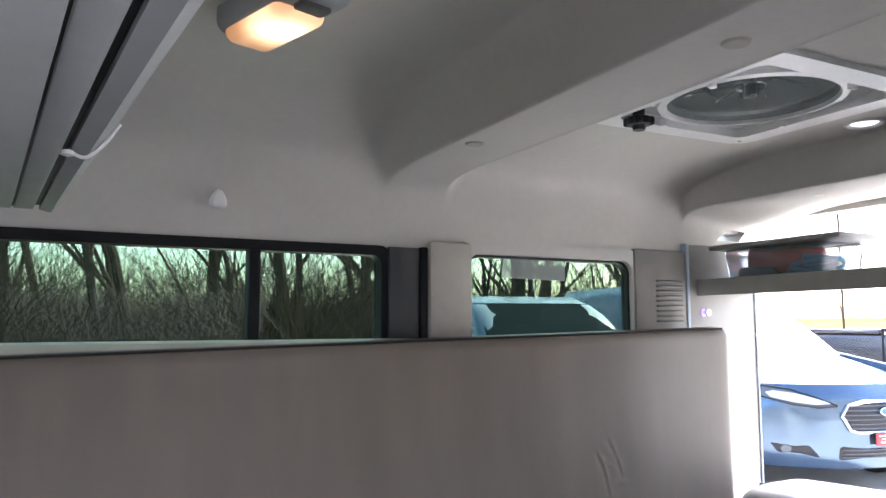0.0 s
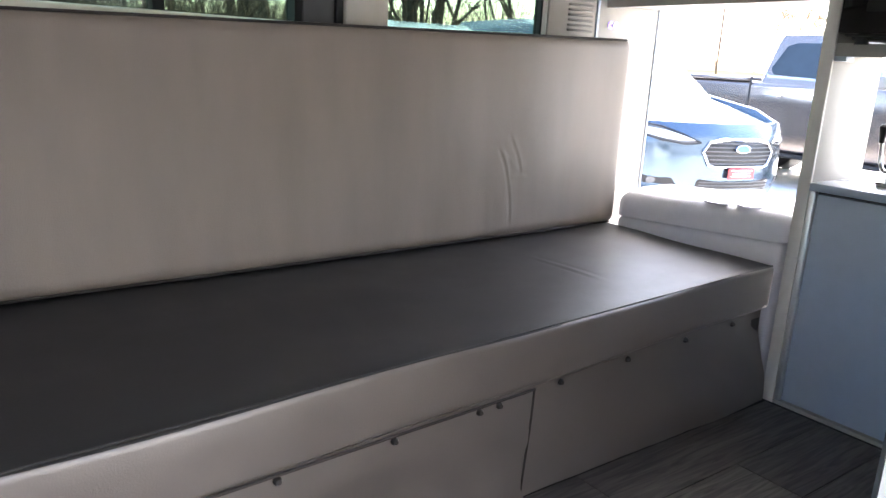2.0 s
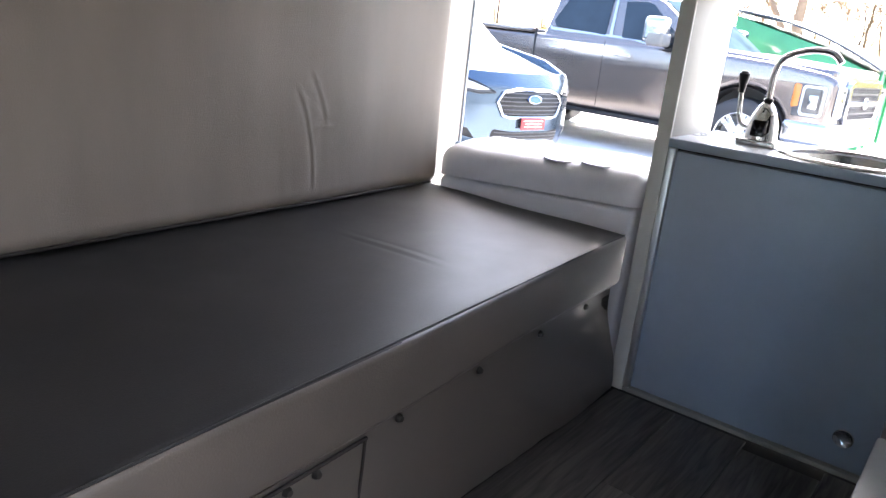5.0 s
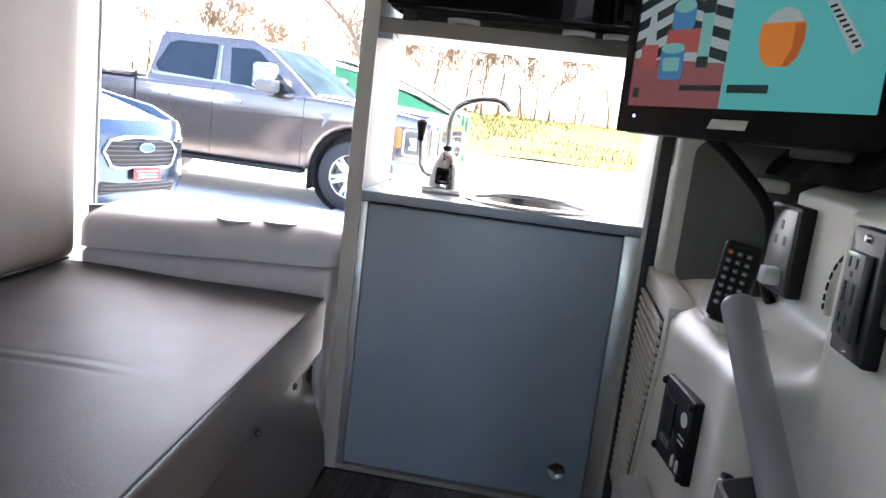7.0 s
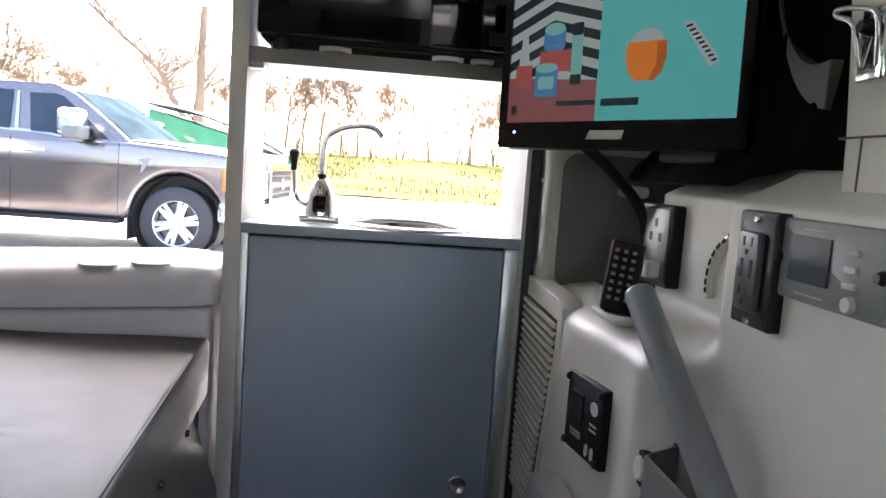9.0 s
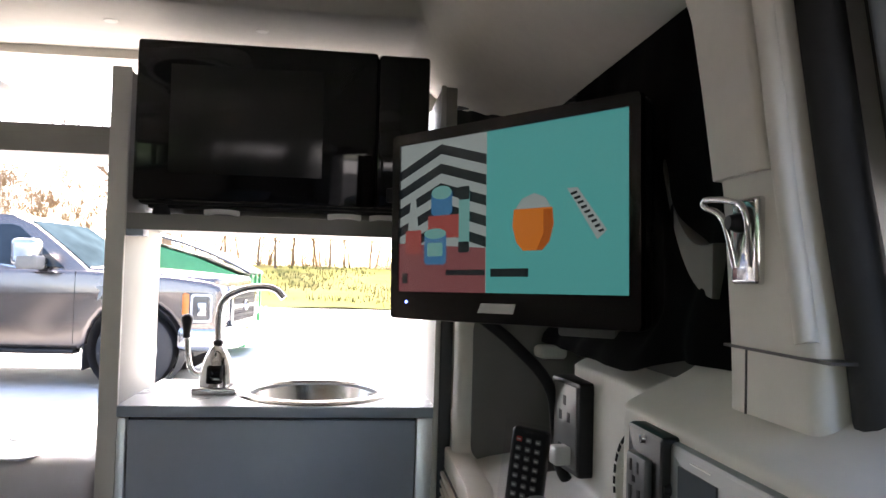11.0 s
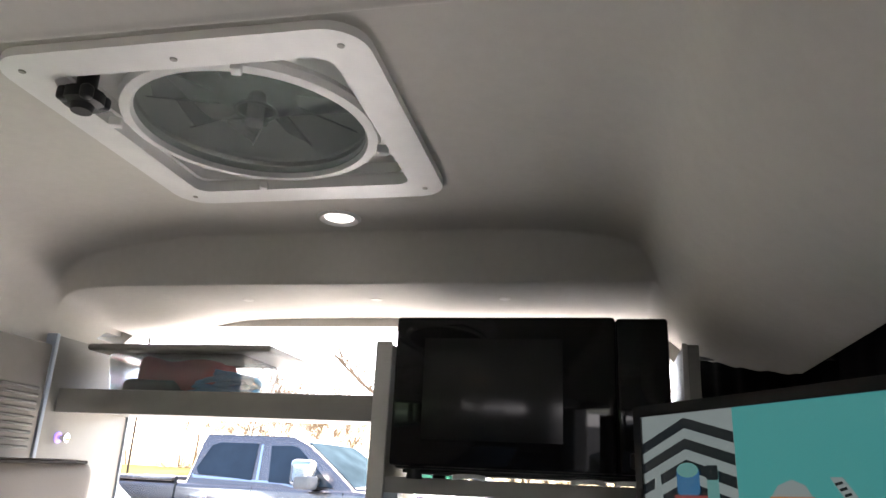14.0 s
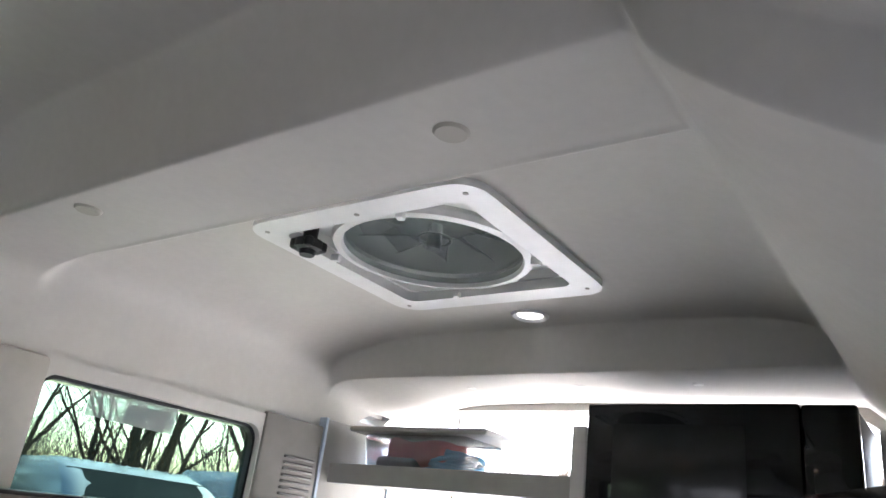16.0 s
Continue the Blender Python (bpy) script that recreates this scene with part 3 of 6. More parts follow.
for i in range(4):
    a = radians(20 + 90 * i)
    part("clip", box(-0.008, 0.008, -0.006, 0.006, -0.008, 0.004, 0.002), M_WHITE, fan, where=pose(0.172 * math.cos(a), 0.172 * math.sin(a), 0, 0, 0, math.degrees(a)))

# downlight and blind plugs in the headliner
dl = thing("downlight", "small round lit ceiling downlight", "lamp", at=(1.827, 1.179, 1.272))
part("bezel", lathe([(0.026, -0.004), (0.034, -0.008), (0.038, -0.004), (0.038, 0.006), (0.026, 0.006), (0.026, -0.004)], 32), M_WHITE, dl)
part("lens", lathe([(0, -0.006), (0.02, -0.006), (0.026, -0.003), (0.026, 0.002), (0, 0.002)], 32), M_LED, dl, "bright white lens")
for x, y in ((1.092, 0.863), (1.058, 1.45)):
    tagged(link("headliner_plug", lathe([(0, -0.003), (0.016, -0.003), (0.019, -0.0005), (0.019, 0.006), (0, 0.006)], 24, m=pose(x, y, roof_z(x, y), 0, 0, 0)), M_PILLAR), "round beige headliner fastener plug", "plug", "headliner plugs")
for y in (1.445, 1.17, 0.916):
    tagged(link("headliner_plug", lathe([(0, -0.002), (0.010, -0.002), (0.013, 0.001), (0.013, 0.006), (0, 0.006)], 20, m=pose(2.045, y, roof_z(2.045, y))), M_TRIM), "small grey rear header fastener plug", "plug", "rear header plugs")

# ---- the bench ----
def bench_front(x):
    return 1.046 + 0.0646 * (x - 0.32)


def seat_warp(p):
    f = bench_front(p.x)
    y = f + (p.y - 1.0) / 0.7 * (1.70 - f)
    z = p.z + 0.004 * noise.noise(Vector((p.x * 3, p.y * 4, 0))) * smooth01(0.25, 0.33, p.z)
    for cx, d in ((1.447, -0.0006), (1.461, 0.0007), (1.478, -0.0006)):
        z += d * math.exp(-((p.x - cx) / 0.006) ** 2) * smooth01(1.24, 1.32, y) * smooth01(1.48, 1.43, y) * smooth01(0.3, 0.334, p.z)
    sag = 0.003 * math.sin(p.x * 9) * smooth01(1.1, 1.0, p.y)
    return Vector((p.x, y + sag, z))


bench = thing("bench_seat", "long vinyl bench with dark brown seat cushion and taupe skirt", "bench", at=(0, 0, 0))
part("seat_cushion", rounded_box(-0.55, 1.945, 1.0, 1.70, 0.229, 0.334, 0.012, (steps(-0.5, 1.40, 46) + steps(1.405, 1.52, 36) + steps(1.54, 1.92, 10), 24, 3), warp=seat_warp), [M_SEAT, M_SEATF], bench, "brown vinyl seat cushion")
# front faces take the paler vinyl, which stands for door light on them
for f in bench.children[0].data.polygons:
    f.material_index = 1 if f.normal.y < -0.7 else 0
part("base", slab([(-0.5, 1.14), (1.93, 1.16), (1.93, 1.72), (-0.5, 1.72)], "z", 0.0, 0.205), M_BLACK, bench)


def skirt(x0, x1, lift):
    def f(x, z):
        free = smooth01(0.215, 0.08, z)
        fold = 0.024 * noise.noise(Vector((x * 6 + z * 5, z * 4, lift * 40))) + 0.006 * noise.noise(Vector((x * 19 + z * 30, z * 6, 5 + lift * 40)))
        return (x, bench_front(x) + 0.012 - lift + fold * free * (1.0 if lift else 0.4) + (1.105 - bench_front(x)) * smooth01(0.2, 0.0, z), z)
    return sheet(f, steps(x0, x1, 90), steps(0.003, 0.231, 16), thick=(0, 0.004, 0))


part("skirt_panel", skirt(-0.5, 1.137, 0.008), M_SEATF, bench, "taupe vinyl skirt flap with snaps")
part("skirt_panel", skirt(1.06, 1.935, 0.0), M_SEATF, bench, "taupe vinyl skirt")
part("piping", tube([(x, bench_front(x) - 0.001, 0.230 - 0.006 * (x - 0.4)) for x in steps(-0.5, 1.137, 30)], 0.0025, 6), M_PIPING, bench)
part("piping", tube([(1.136 - 0.03 * (0.2 - z), bench_front(1.13) + 0.001 + (1.105 - bench_front(1.13)) * smooth01(0.2, 0.0, z), z) for z in steps(0.004, 0.226, 10)], 0.0022, 6), M_PIPING, bench)
part("piping", tube([(x, bench_front(x) + 0.004, 0.334) for x in steps(-0.5, 1.94, 60)], 0.0016, 6), M_SEAT, bench)
for x in (0.28, 0.464, 0.652, 0.84, 1.009, 1.053, 1.213, 1.409, 1.609, 1.80):
    part("snap", lathe([(0, 0.006), (0.004, 0.006), (0.006, 0.003), (0.0065, 0), (0, 0)], 12, m=pose(x, bench_front(x) + (0.0 if x < 1.15 else 0.009), 0.2215 - 0.006 * (x - 0.4), 90)), M_SNAP, bench)


# pressed-in wrinkles of the backrest: from (x, z) to (x, z), depth
WRINKLES = ((1.484, 0.561, 1.512, 0.49, 0.006), (1.512, 0.49, 1.525, 0.375, 0.0045), (1.519, 0.59, 1.557, 0.503, 0.005), (1.489, 0.559, 1.557, 0.503, -0.0025), (1.529, 0.492, 1.578, 0.493, -0.005), (0.36, 0.74, 0.37, 0.50, 0.002), (0.20, 0.56, 0.215, 0.36, 0.003), (0.74, 0.76, 0.745, 0.62, 0.002), (0.62, 0.60, 0.63, 0.40, 0.0016))


def back_warp(p):
    k = (p.z - 0.33) / 0.5
    y = p.y + 0.033 * (p.x - 0.35) * (1 - k) + 0.008 * k
    z = 0.338 + k * (0.47 + 0.0245 * (p.x - 0.286))
    front = smooth01(1.62, 1.60, p.y)
    y += front * (0.005 * noise.noise(Vector((p.x * 4, p.z * 1.5, 3))) + 0.0014 * noise.noise(Vector((p.x * 15, p.z * 2.8, 7))) + 0.0007 * noise.noise(Vector((p.x * 40, p.z * 4, 9))) * smooth01(0.65, 0.4, p.z))
    for x0, z0, x1, z1, amp in WRINKLES:
        dx, dz = x1 - x0, z1 - z0
        n = math.hypot(dx, dz)
        along = ((p.x - x0) * dx + (z - z0) * dz) / n
        off = ((p.x - x0) * dz - (z - z0) * dx) / n
        off += 0.004 * math.sin(along / n * math.pi)
        fade = smooth01(-0.015, 0.02, along) * smooth01(n + 0.015, n - 0.02, along)
        y += front * fade * amp * 0.30 * (off / 0.006) * math.exp(-(off / 0.006) ** 2)
    return Vector((p.x, y + 0.05 * k, z))


backrest = tagged(link("backrest_cushion", rounded_box(-0.55, 1.945, 1.592, 1.69, 0.33, 0.83, 0.026, (steps(-0.5, 0.10, 12) + steps(0.11, 0.80, 90) + steps(0.82, 1.44, 30) + steps(1.443, 1.60, 70) + steps(1.615, 1.92, 14), 3, 70), warp=back_warp), M_BACK, angle=60), "tall taupe vinyl backrest cushion leaning on the wall", "cushion")
pp = [back_warp(Vector((x, 1.598, 0.334))) for x in steps(-0.5, 1.92, 50)]
part("piping", tube(pp, 0.003, 6), M_PIPING, backrest, "grey-brown piping along the lower edge")
pp = [back_warp(Vector((x, 1.60, 0.826))) for x in steps(-0.5, 1.92, 50)]
part("piping", tube(pp, 0.003, 6), M_PIPING, backrest, "grey-brown piping along the upper edge")

# ---- rear: cooler, shelf, galley ----
def cooler_warp(p):
    return Vector((p.x, p.y, p.z + 0.012 * smooth01(1.96, 2.06, p.x) * smooth01(1.15, 1.25, p.y) * smooth01(0.41, 0.45, p.z) - 0.06 * (p.y - 1.15) * smooth01(0.1, 0.35, p.z)))


cooler = thing("cool_box", "pale lilac-white hard plastic cool box with cup recesses", "cool box", at=(0, 0, 0))
part("body", rounded_box(1.958, 2.19, 1.150, 1.655, 0.0, 0.386, 0.014, (6, 8, 6), warp=cooler_warp), M_COOL, cooler)
part("lid", rounded_box(1.953, 2.195, 1.144, 1.665, 0.350, 0.458, 0.036, (8, 12, 4), warp=lambda p: cooler_warp(Vector((p.x, p.y, max(p.z, 0.3885))))), M_COOL, cooler, "rounded lid with four cup recesses")
for x, y in ((1.995, 1.355), (2.0, 1.265), (2.09, 1.372), (2.095, 1.28)):
    z = cooler_warp(Vector((x, y, 0.458))).z
    rim = [(0.036 * math.cos(a), 0.036 * math.sin(a)) for a in steps(-1.5, 1.5, 14)] + [(0.031 * math.cos(a), 0.035 * math.sin(a)) for a in steps(1.5, -1.5, 14)]
    cr = part("cup_recess", lathe([(0, 0.0008), (0.034, 0.0012), (0.037, 0.0006), (0.037, -0.003)], 28, m=pose(x, y, z)), M_COOL, cooler)
    # the recess is not cut; a dark crescent stands for its shaded wall
    part("recess_wall", moved(slab(rim, "z", 0.0, 0.0018), pose(x, y, z)), mat("cup_shade_grey", (0.07, 0.07, 0.08), 0.5, vary=0.04), cr, "dark crescent standing for the shaded wall of the recess")

galley = thing("galley_unit", "grey laminate galley cupboard with uprights and metal edging", "cabinet", at=(0, 0, 0))
part("upright", box(1.955, 2.19, 1.107, 1.133, 0.0, 1.075, 0.003), M_CABL, galley, "light grey upright board")
part("upright", box(1.955, 2.19, 0.580, 0.606, 0.0, 1.075, 0.003), M_CABL, galley, "light grey upright board")
# paler than the boards, standing for the light on the upright fronts
M_BAND = mat("lit_edge_band", (0.60, 0.585, 0.54), 0.4, scale=25, vary=0.03, bump=0.06, bscale=900)
part("upright_edge", box(1.949, 1.957, 1.104, 1.1335, 0.0, 1.076, 0.002), M_BAND, galley)
part("upright_edge", box(1.949, 1.957, 0.599, 0.608, 0.0, 1.076, 0.002), M_BAND, galley)
part("metal_edge", box(1.953, 1.972, 1.092, 1.1065, 0.008, 0.522, 0.002), M_EDGE, galley, "bright aluminium edge strip")
part("metal_edge", box(1.953, 1.972, 0.6065, 0.634, 0.008, 0.522, 0.002), M_EDGE, galley, "bright aluminium edge strip")
part("rubber_strip", box(1.9475, 1.9545, 0.5785, 0.5985, 0.0, 0.83, 0.002), mat("charcoal_strip", (0.045, 0.045, 0.048), 0.5, vary=0.05), galley, "charcoal rubber strip along the upright")
part("plinth", box(1.951, 1.975, 0.58, 1.133, 0.0, 0.009, 0.001), M_CABL, galley)
door = part("door", box(1.962, 1.978, 0.635, 1.091, 0.011, 0.517, 0.0015), M_CAB, galley, "flat grey laminate door")
part("finger_pull", lathe([(0.0175, 0.0), (0.0175, 0.0045), (0.0162, 0.0055), (0.0150, 0.0045), (0.0125, 0.0027), (0.009, 0.0014), (0.004, 0.0006), (0, 0.0005)], 28, m=pose(1.962, 0.688, 0.07, 0, -90)), mat("silver_finger_pull", (0.85, 0.86, 0.88), 0.16, 1.0, vary=0.06, scale=120), door, "round chrome finger pull")
part("carcass", box(1.979, 1.99, 0.6065, 1.1065, 0.0, 0.5225), M_BLACK, galley, "dark cupboard inside")
part("shelf", box(1.967, 2.19, 0.606, 1.107, 0.824, 0.842, 0.002), M_CABL, galley)
part("shelf_edge", box(1.957, 1.969, 0.606, 1.107, 0.818, 0.845, 0.002), mat("taupe_edge_band", (0.27, 0.26, 0.245), 0.4, vary=0.03), galley)
part("shelf_block", box(1.956, 1.99, 1.078, 1.107, 0.808, 0.8185, 0.001), M_CAB, galley)
part("shelf_block", box(1.956, 1.99, 0.606, 0.63, 0.808, 0.8185, 0.001), M_CAB, galley)
SINK = (2.094, 0.806)
worktop = tagged(link("worktop", ringplate(rrect(1.952, 2.24, 0.6065, 1.1065, 0.001, 11), [(SINK[0] + 0.121 * math.cos(a), SINK[1] + 0.115 * math.sin(a)) for a in steps(0, 2 * math.pi, 48)[:-1]], "z", 0.523, 0.541), M_COUNTER, angle=20), "thin silver-grey laminate worktop on the galley", "worktop")
part("front_edge", box(1.9495, 1.9525, 0.607, 1.106, 0.5235, 0.5405, 0.0008), M_CAB, worktop, "grey front edge strip")
sink = thing("sink", "round stainless steel sink set into the worktop", "sink", at=(SINK[0], SINK[1], 0.541))
part("rim", lathe([(0.107, 0.0), (0.109, 0.005), (0.116, 0.007), (0.123, 0.005), (0.127, 0.0005), (0.119, -0.001), (0.107, 0.0)], 48, m=Matrix.Diagonal((1.12, 1.07, 1, 1))), M_STEEL, sink)
part("bowl", lathe([(0.110, 0.0025), (0.108, -0.004), (0.102, -0.05), (0.088, -0.068), (0.03, -0.074), (0, -0.074)], 48, m=Matrix.Diagonal((1.12, 1.07, 1, 1))), M_STEEL, sink)

faucet = thing("hand_pump_tap", "chrome hand pump tap with a black lever knob", "tap", at=(2.09, 0.978, 0.541))
part("base", rounded_box(-0.035, 0.035, -0.038, 0.038, 0.0, 0.012, 0.004, (2, 2, 1)), M_CHROME, faucet)
part("body", lathe([(0, 0.085), (0.007, 0.084), (0.013, 0.078), (0.021, 0.064), (0.0275, 0.045), (0.031, 0.012), (0.031, 0.008), (0, 0.008)], 28), M_CHROME, faucet)
part("badge", rounded_box(-0.0335, -0.022, -0.014, 0.014, 0.018, 0.05, 0.005, (1, 2, 2), warp=lambda p: Vector((p.x + (p.z - 0.018) * 0.16, p.y, p.z))), M_GLOSSB, faucet, "dark front badge")
part("collar", lathe([(0.007, 0.083), (0.009, 0.084), (0.009, 0.09), (0.006, 0.092)], 20), M_BLACK, faucet)
part("spout", tube(bend([(0, 0, 0.085), (0, 0, 0.14), (0.0, -0.012, 0.168), (-0.002, -0.045, 0.184), (-0.004, -0.078, 0.188), (-0.006, -0.098, 0.183), (-0.007, -0.112, 0.169)], 8), 0.0060, 14), M_CHROME, faucet)
lever = part("lever", tube(bend([(0, 0.022, 0.03), (0, 0.040, 0.034), (0.002, 0.050, 0.055), (0.002, 0.055, 0.10)], 6), 0.0048, 12), M_CHROME, faucet)
part("knob", lathe([(0, 0), (0.006, 0), (0.0065, 0.01), (0.010, 0.03), (0.0105, 0.036), (0.006, 0.041), (0, 0.042)], 16, m=pose(0.002, 0.055, 0.095, 0, 0, 0)), M_BLACK, lever, "black plastic lever knob")

micro = thing("microwave_oven", "compact black microwave oven with a glossy dark door", "microwave", at=(0, 0, 0))
part("case", box(1.935, 2.185, 0.634, 1.084, 0.858, 1.110, 0.006), M_BLACK, micro)
mdoor = part("door", box(1.914, 1.935, 0.715, 1.087, 0.862, 1.113, 0.006), M_GLOSSB, micro, "glossy black door")
part("window", box(1.9125, 1.9145, 0.80, 1.035, 0.905, 1.075, 0.001), mat("microwave_window", (0.017, 0.017, 0.016), 0.16, vary=0.1, spec=0.3), mdoor, "dark perforated window")
part("control_panel", box(1.914, 1.935, 0.631, 0.714, 0.862, 1.111, 0.006), M_GLOSSB, micro, "glossy black control panel")
part("open_button", box(1.911, 1.915, 0.650, 0.697, 0.872, 0.895, 0.002), M_BLACK, micro)
for y in (0.67, 1.05):
    for x in (1.95, 2.15):
        part("foot", lathe([(0, 0), (0.014, 0), (0.012, 0.016), (0, 0.016)], 14, m=pose(x, y, 0.8425)), M_RUBBER, micro)
for y0, y1 in ((0.672, 0.722), (0.735, 0.79), (0.93, 0.985)):
    part("clip", rounded_box(1.945, 1.962, y0, y1, 0.8465, 0.8565, 0.003, (2, 4, 1), warp=lambda p, c=(y0 + y1) / 2: Vector((p.x, p.y, p.z - 0.003 * smooth01(0.3, 0.9, abs(p.y - c) / 0.028)))), M_WHITE, micro, "white plastic clip under the case")
part("base_plate", box(1.945, 2.17, 0.65, 1.07, 0.852, 0.859, 0.002), M_BLACK, micro)

# shelf over the cool box
side = tagged(link("side_board", box(1.93, 2.19, 1.778, 1.797, 0.40, 1.08, 0.003), M_CABL), "light grey laminate side board by the hatch", "board")
part("front_edge", box(1.922, 1.932, 1.774, 1.82, 0.40, 1.082, 0.002), M_CAB, side)
part("rear_edge", box(2.19, 2.197, 1.774, 1.799, 0.40, 1.06, 0.002), M_CAB, side)
for x, z in ((2.13, 1.04), (2.15, 1.02)):
    part("screw", lathe([(0, 0.004), (0.005, 0.004), (0.007, 0.0), (0, 0)], 12, m=pose(x, 1.778, z, 90)), M_CHROME, side)
part("indicator_light", lathe([(0, 0.002), (0.010, 0.002), (0.011, 0.0), (0, 0)], 18, m=pose(1.985, 1.778, 0.888, 90)), mat("violet_indicator", (0.3, 0.25, 0.6), 0.4, emit=(0.22, 0.12, 1.0), power=0.35, vary=0.0), side, "small violet indicator light")
part("knob", lathe([(0.005, 0), (0.005, 0.012), (0.009, 0.014), (0.009, 0.02), (0, 0.021)], 16, m=pose(1.985, 1.778, 0.888, 90)), M_CHROME, side, "small chrome knob")
shelf = thing("upper_shelf", "light grey laminate shelf with a deep front lip", "shelf", at=(0, 0, 0))
part("board", box(1.978, 2.19, 1.135, 1.776, 0.946, 0.960, 0.002), M_CABL, shelf)
part("front_lip", box(1.962, 1.978, 1.135, 1.80, 0.935, 0.981, 0.002), M_CABL, shelf)
bin_ = thing("storage_box", "clear plastic storage box packed with blue cable", "storage box", at=(2.08, 1.56, 0.961))
part("tub", rounded_box(-0.09, 0.09, -0.15, 0.15, 0.0, 0.098, 0.014, (4, 6, 3), warp=lambda p: Vector((p.x * (0.88 + p.z * 1.2), p.y * (0.92 + p.z * 0.8), p.z))), glass("clear_tub", (0.85, 0.85, 0.87), 0.25, 0.22), bin_)
part("lid", rounded_box(-0.105, 0.105, -0.21, 0.185, 0.098, 0.112, 0.006, (4, 6, 1)), M_CABL, bin_, "grey lid")
part("red_fabric", rounded_box(-0.06, 0.06, -0.07, 0.10, 0.03, 0.092, 0.02, (4, 6, 3), warp=lambda p: p + Vector((0, 0, wave(p, 18, 0.012)))), mat("red_cloth", (0.32, 0.03, 0.035), 0.8, vary=0.1), bin_, "dark red cloth")
part("dark_pouch", rounded_box(-0.065, 0.05, 0.0, 0.125, 0.003, 0.05, 0.014, (3, 4, 2)), mat("dark_cloth", (0.02, 0.025, 0.04), 0.8, vary=0.1), bin_)
coil = bmesh.new()
for i in range(9):
    r = 0.052 + 0.012 * math.sin(i * 2.3)
    c = Vector((-0.005, -0.06 + 0.012 * math.sin(i * 1.7), 0.016 + 0.006 * i))
    tube([c + Vector((r * 0.8 * math.cos(a), r * 1.2 * math.sin(a), 0.006 * math.sin(a * 2 + i))) for a in steps(0, 2 * math.pi, 22)], 0.006, 7, bm=coil)
part("cable_coil", coil, mat("blue_cable", (0.05, 0.20, 0.36), 0.5, vary=0.1), bin_, "coiled blue cable")

# ---- door side: moulded quarter trim ----
def trim_y(x, z):
    y = 0.50 - 0.05 * smooth01(1.38, 1.47, x) * smooth01(0.44, 0.50, z)
    y += 0.06 * smooth01(1.36, 1.46, x) * smooth01(0.50, 0.455, z)
    y += 0.024 * smooth01(1.50, 1.66, x) * smooth01(0.50, 0.455, z)
    y -= 0.09 * smooth01(1.69, 1.80, x) * smooth01(0.474, 0.495, z) * smooth01(0.705, 0.685, z) * smooth01(2.12, 2.09, x)
    y += 0.09 * smooth01(2.09, 2.13, x) * smooth01(0.45, 0.5, z)
    top = 0.655
    y -= 0.075 * smooth01(top - 0.012, top + 0.035, z) ** 0.7
    return y


zs = steps(0.0, 0.42, 18) + steps(0.43, 0.53, 18) + steps(0.54, 0.62, 6) + steps(0.625, 0.76, 30)


def trim_point(x, v):
    z = v if v < 0.54 else 0.54 + (v - 0.54) / 0.22 * 0.145
    return (x, trim_y(x, z), z)


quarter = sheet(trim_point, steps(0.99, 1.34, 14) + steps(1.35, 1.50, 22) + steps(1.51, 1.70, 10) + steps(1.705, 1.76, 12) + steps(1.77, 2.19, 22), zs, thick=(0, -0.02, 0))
quarter = link("quarter_trim", quarter, [M_TRIM, mat("recess_shade", (0.045, 0.043, 0.040), 0.7, vary=0.05, bump=0.2, bscale=700)], angle=60)
# faces inside the recess get a darker colour that stands for its shade
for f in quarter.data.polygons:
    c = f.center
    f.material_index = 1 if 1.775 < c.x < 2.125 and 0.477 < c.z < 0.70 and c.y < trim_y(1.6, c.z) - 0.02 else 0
quarter = tagged(quarter, "moulded beige-grey plastic quarter trim of the van side", "trim", kind="structure")


def plate(name, label, category, x, z, w, h, depth, material, tilt=0.0, bevel=0.004, r=0.004, y=None):
    """A flat device screwed to the trim; returns the empty at its middle, local x along +x... local y out of the wall."""
    t = thing(name, label, category, m=pose(x, (trim_y(x, z) if y is None else y), z, 0, tilt, math.degrees(math.atan2(trim_y(x + w / 3, z) - trim_y(x - w / 3, z), w / 1.5))))
    part("faceplate", slab(rrect(-w / 2, w / 2, -h / 2, h / 2, r), "y", -0.012, depth, bevel), material, t)
    return t


M_GREYP = mat("grey_device_plastic", (0.15, 0.16, 0.165), 0.4, vary=0.05)
M_GREYF = mat("satin_grey_faceplate", (0.17, 0.17, 0.168), 0.35, 0.3, vary=0.05)
M_LCD = mat("lcd_screen", (0.09, 0.10, 0.11), 0.12, vary=0.03)
M_LITE = mat("light_grey_button", (0.62, 0.62, 0.60), 0.4, vary=0.03)
M_MARK = mat("pale_marking", (0.55, 0.55, 0.53), 0.5, vary=0.02)
sc_ = plate("solar_controller", "grey control panel with display and four pale buttons", "control panel", 1.206, 0.600, 0.150, 0.072, 0.007, mat("light_grey_panel", (0.25, 0.26, 0.265), 0.4, vary=0.04))
part("display", box(-0.005, 0.052, 0.007, 0.0085, -0.018, 0.022), M_LCD, sc_, "small grey display")
for i in range(3):
    part("button", box(-0.042, -0.027, 0.007, 0.011, 0.012 - i * 0.013, 0.017 - i * 0.013, 0.001), M_LITE, sc_)
part("button", lathe([(0, 0.006), (0.006, 0.005), (0.007, 0), (0, 0)], 16, m=pose(-0.036, 0.007, -0.026, -90)), M_LITE, sc_, "round pale button")
for x in (-0.068, 0.070):
    part("screw", lathe([(0, 0.005), (0.004, 0.005), (0.006, 0), (0, 0)], 12, m=pose(x, 0.007, 0.0, -90)), M_BLACK, sc_)
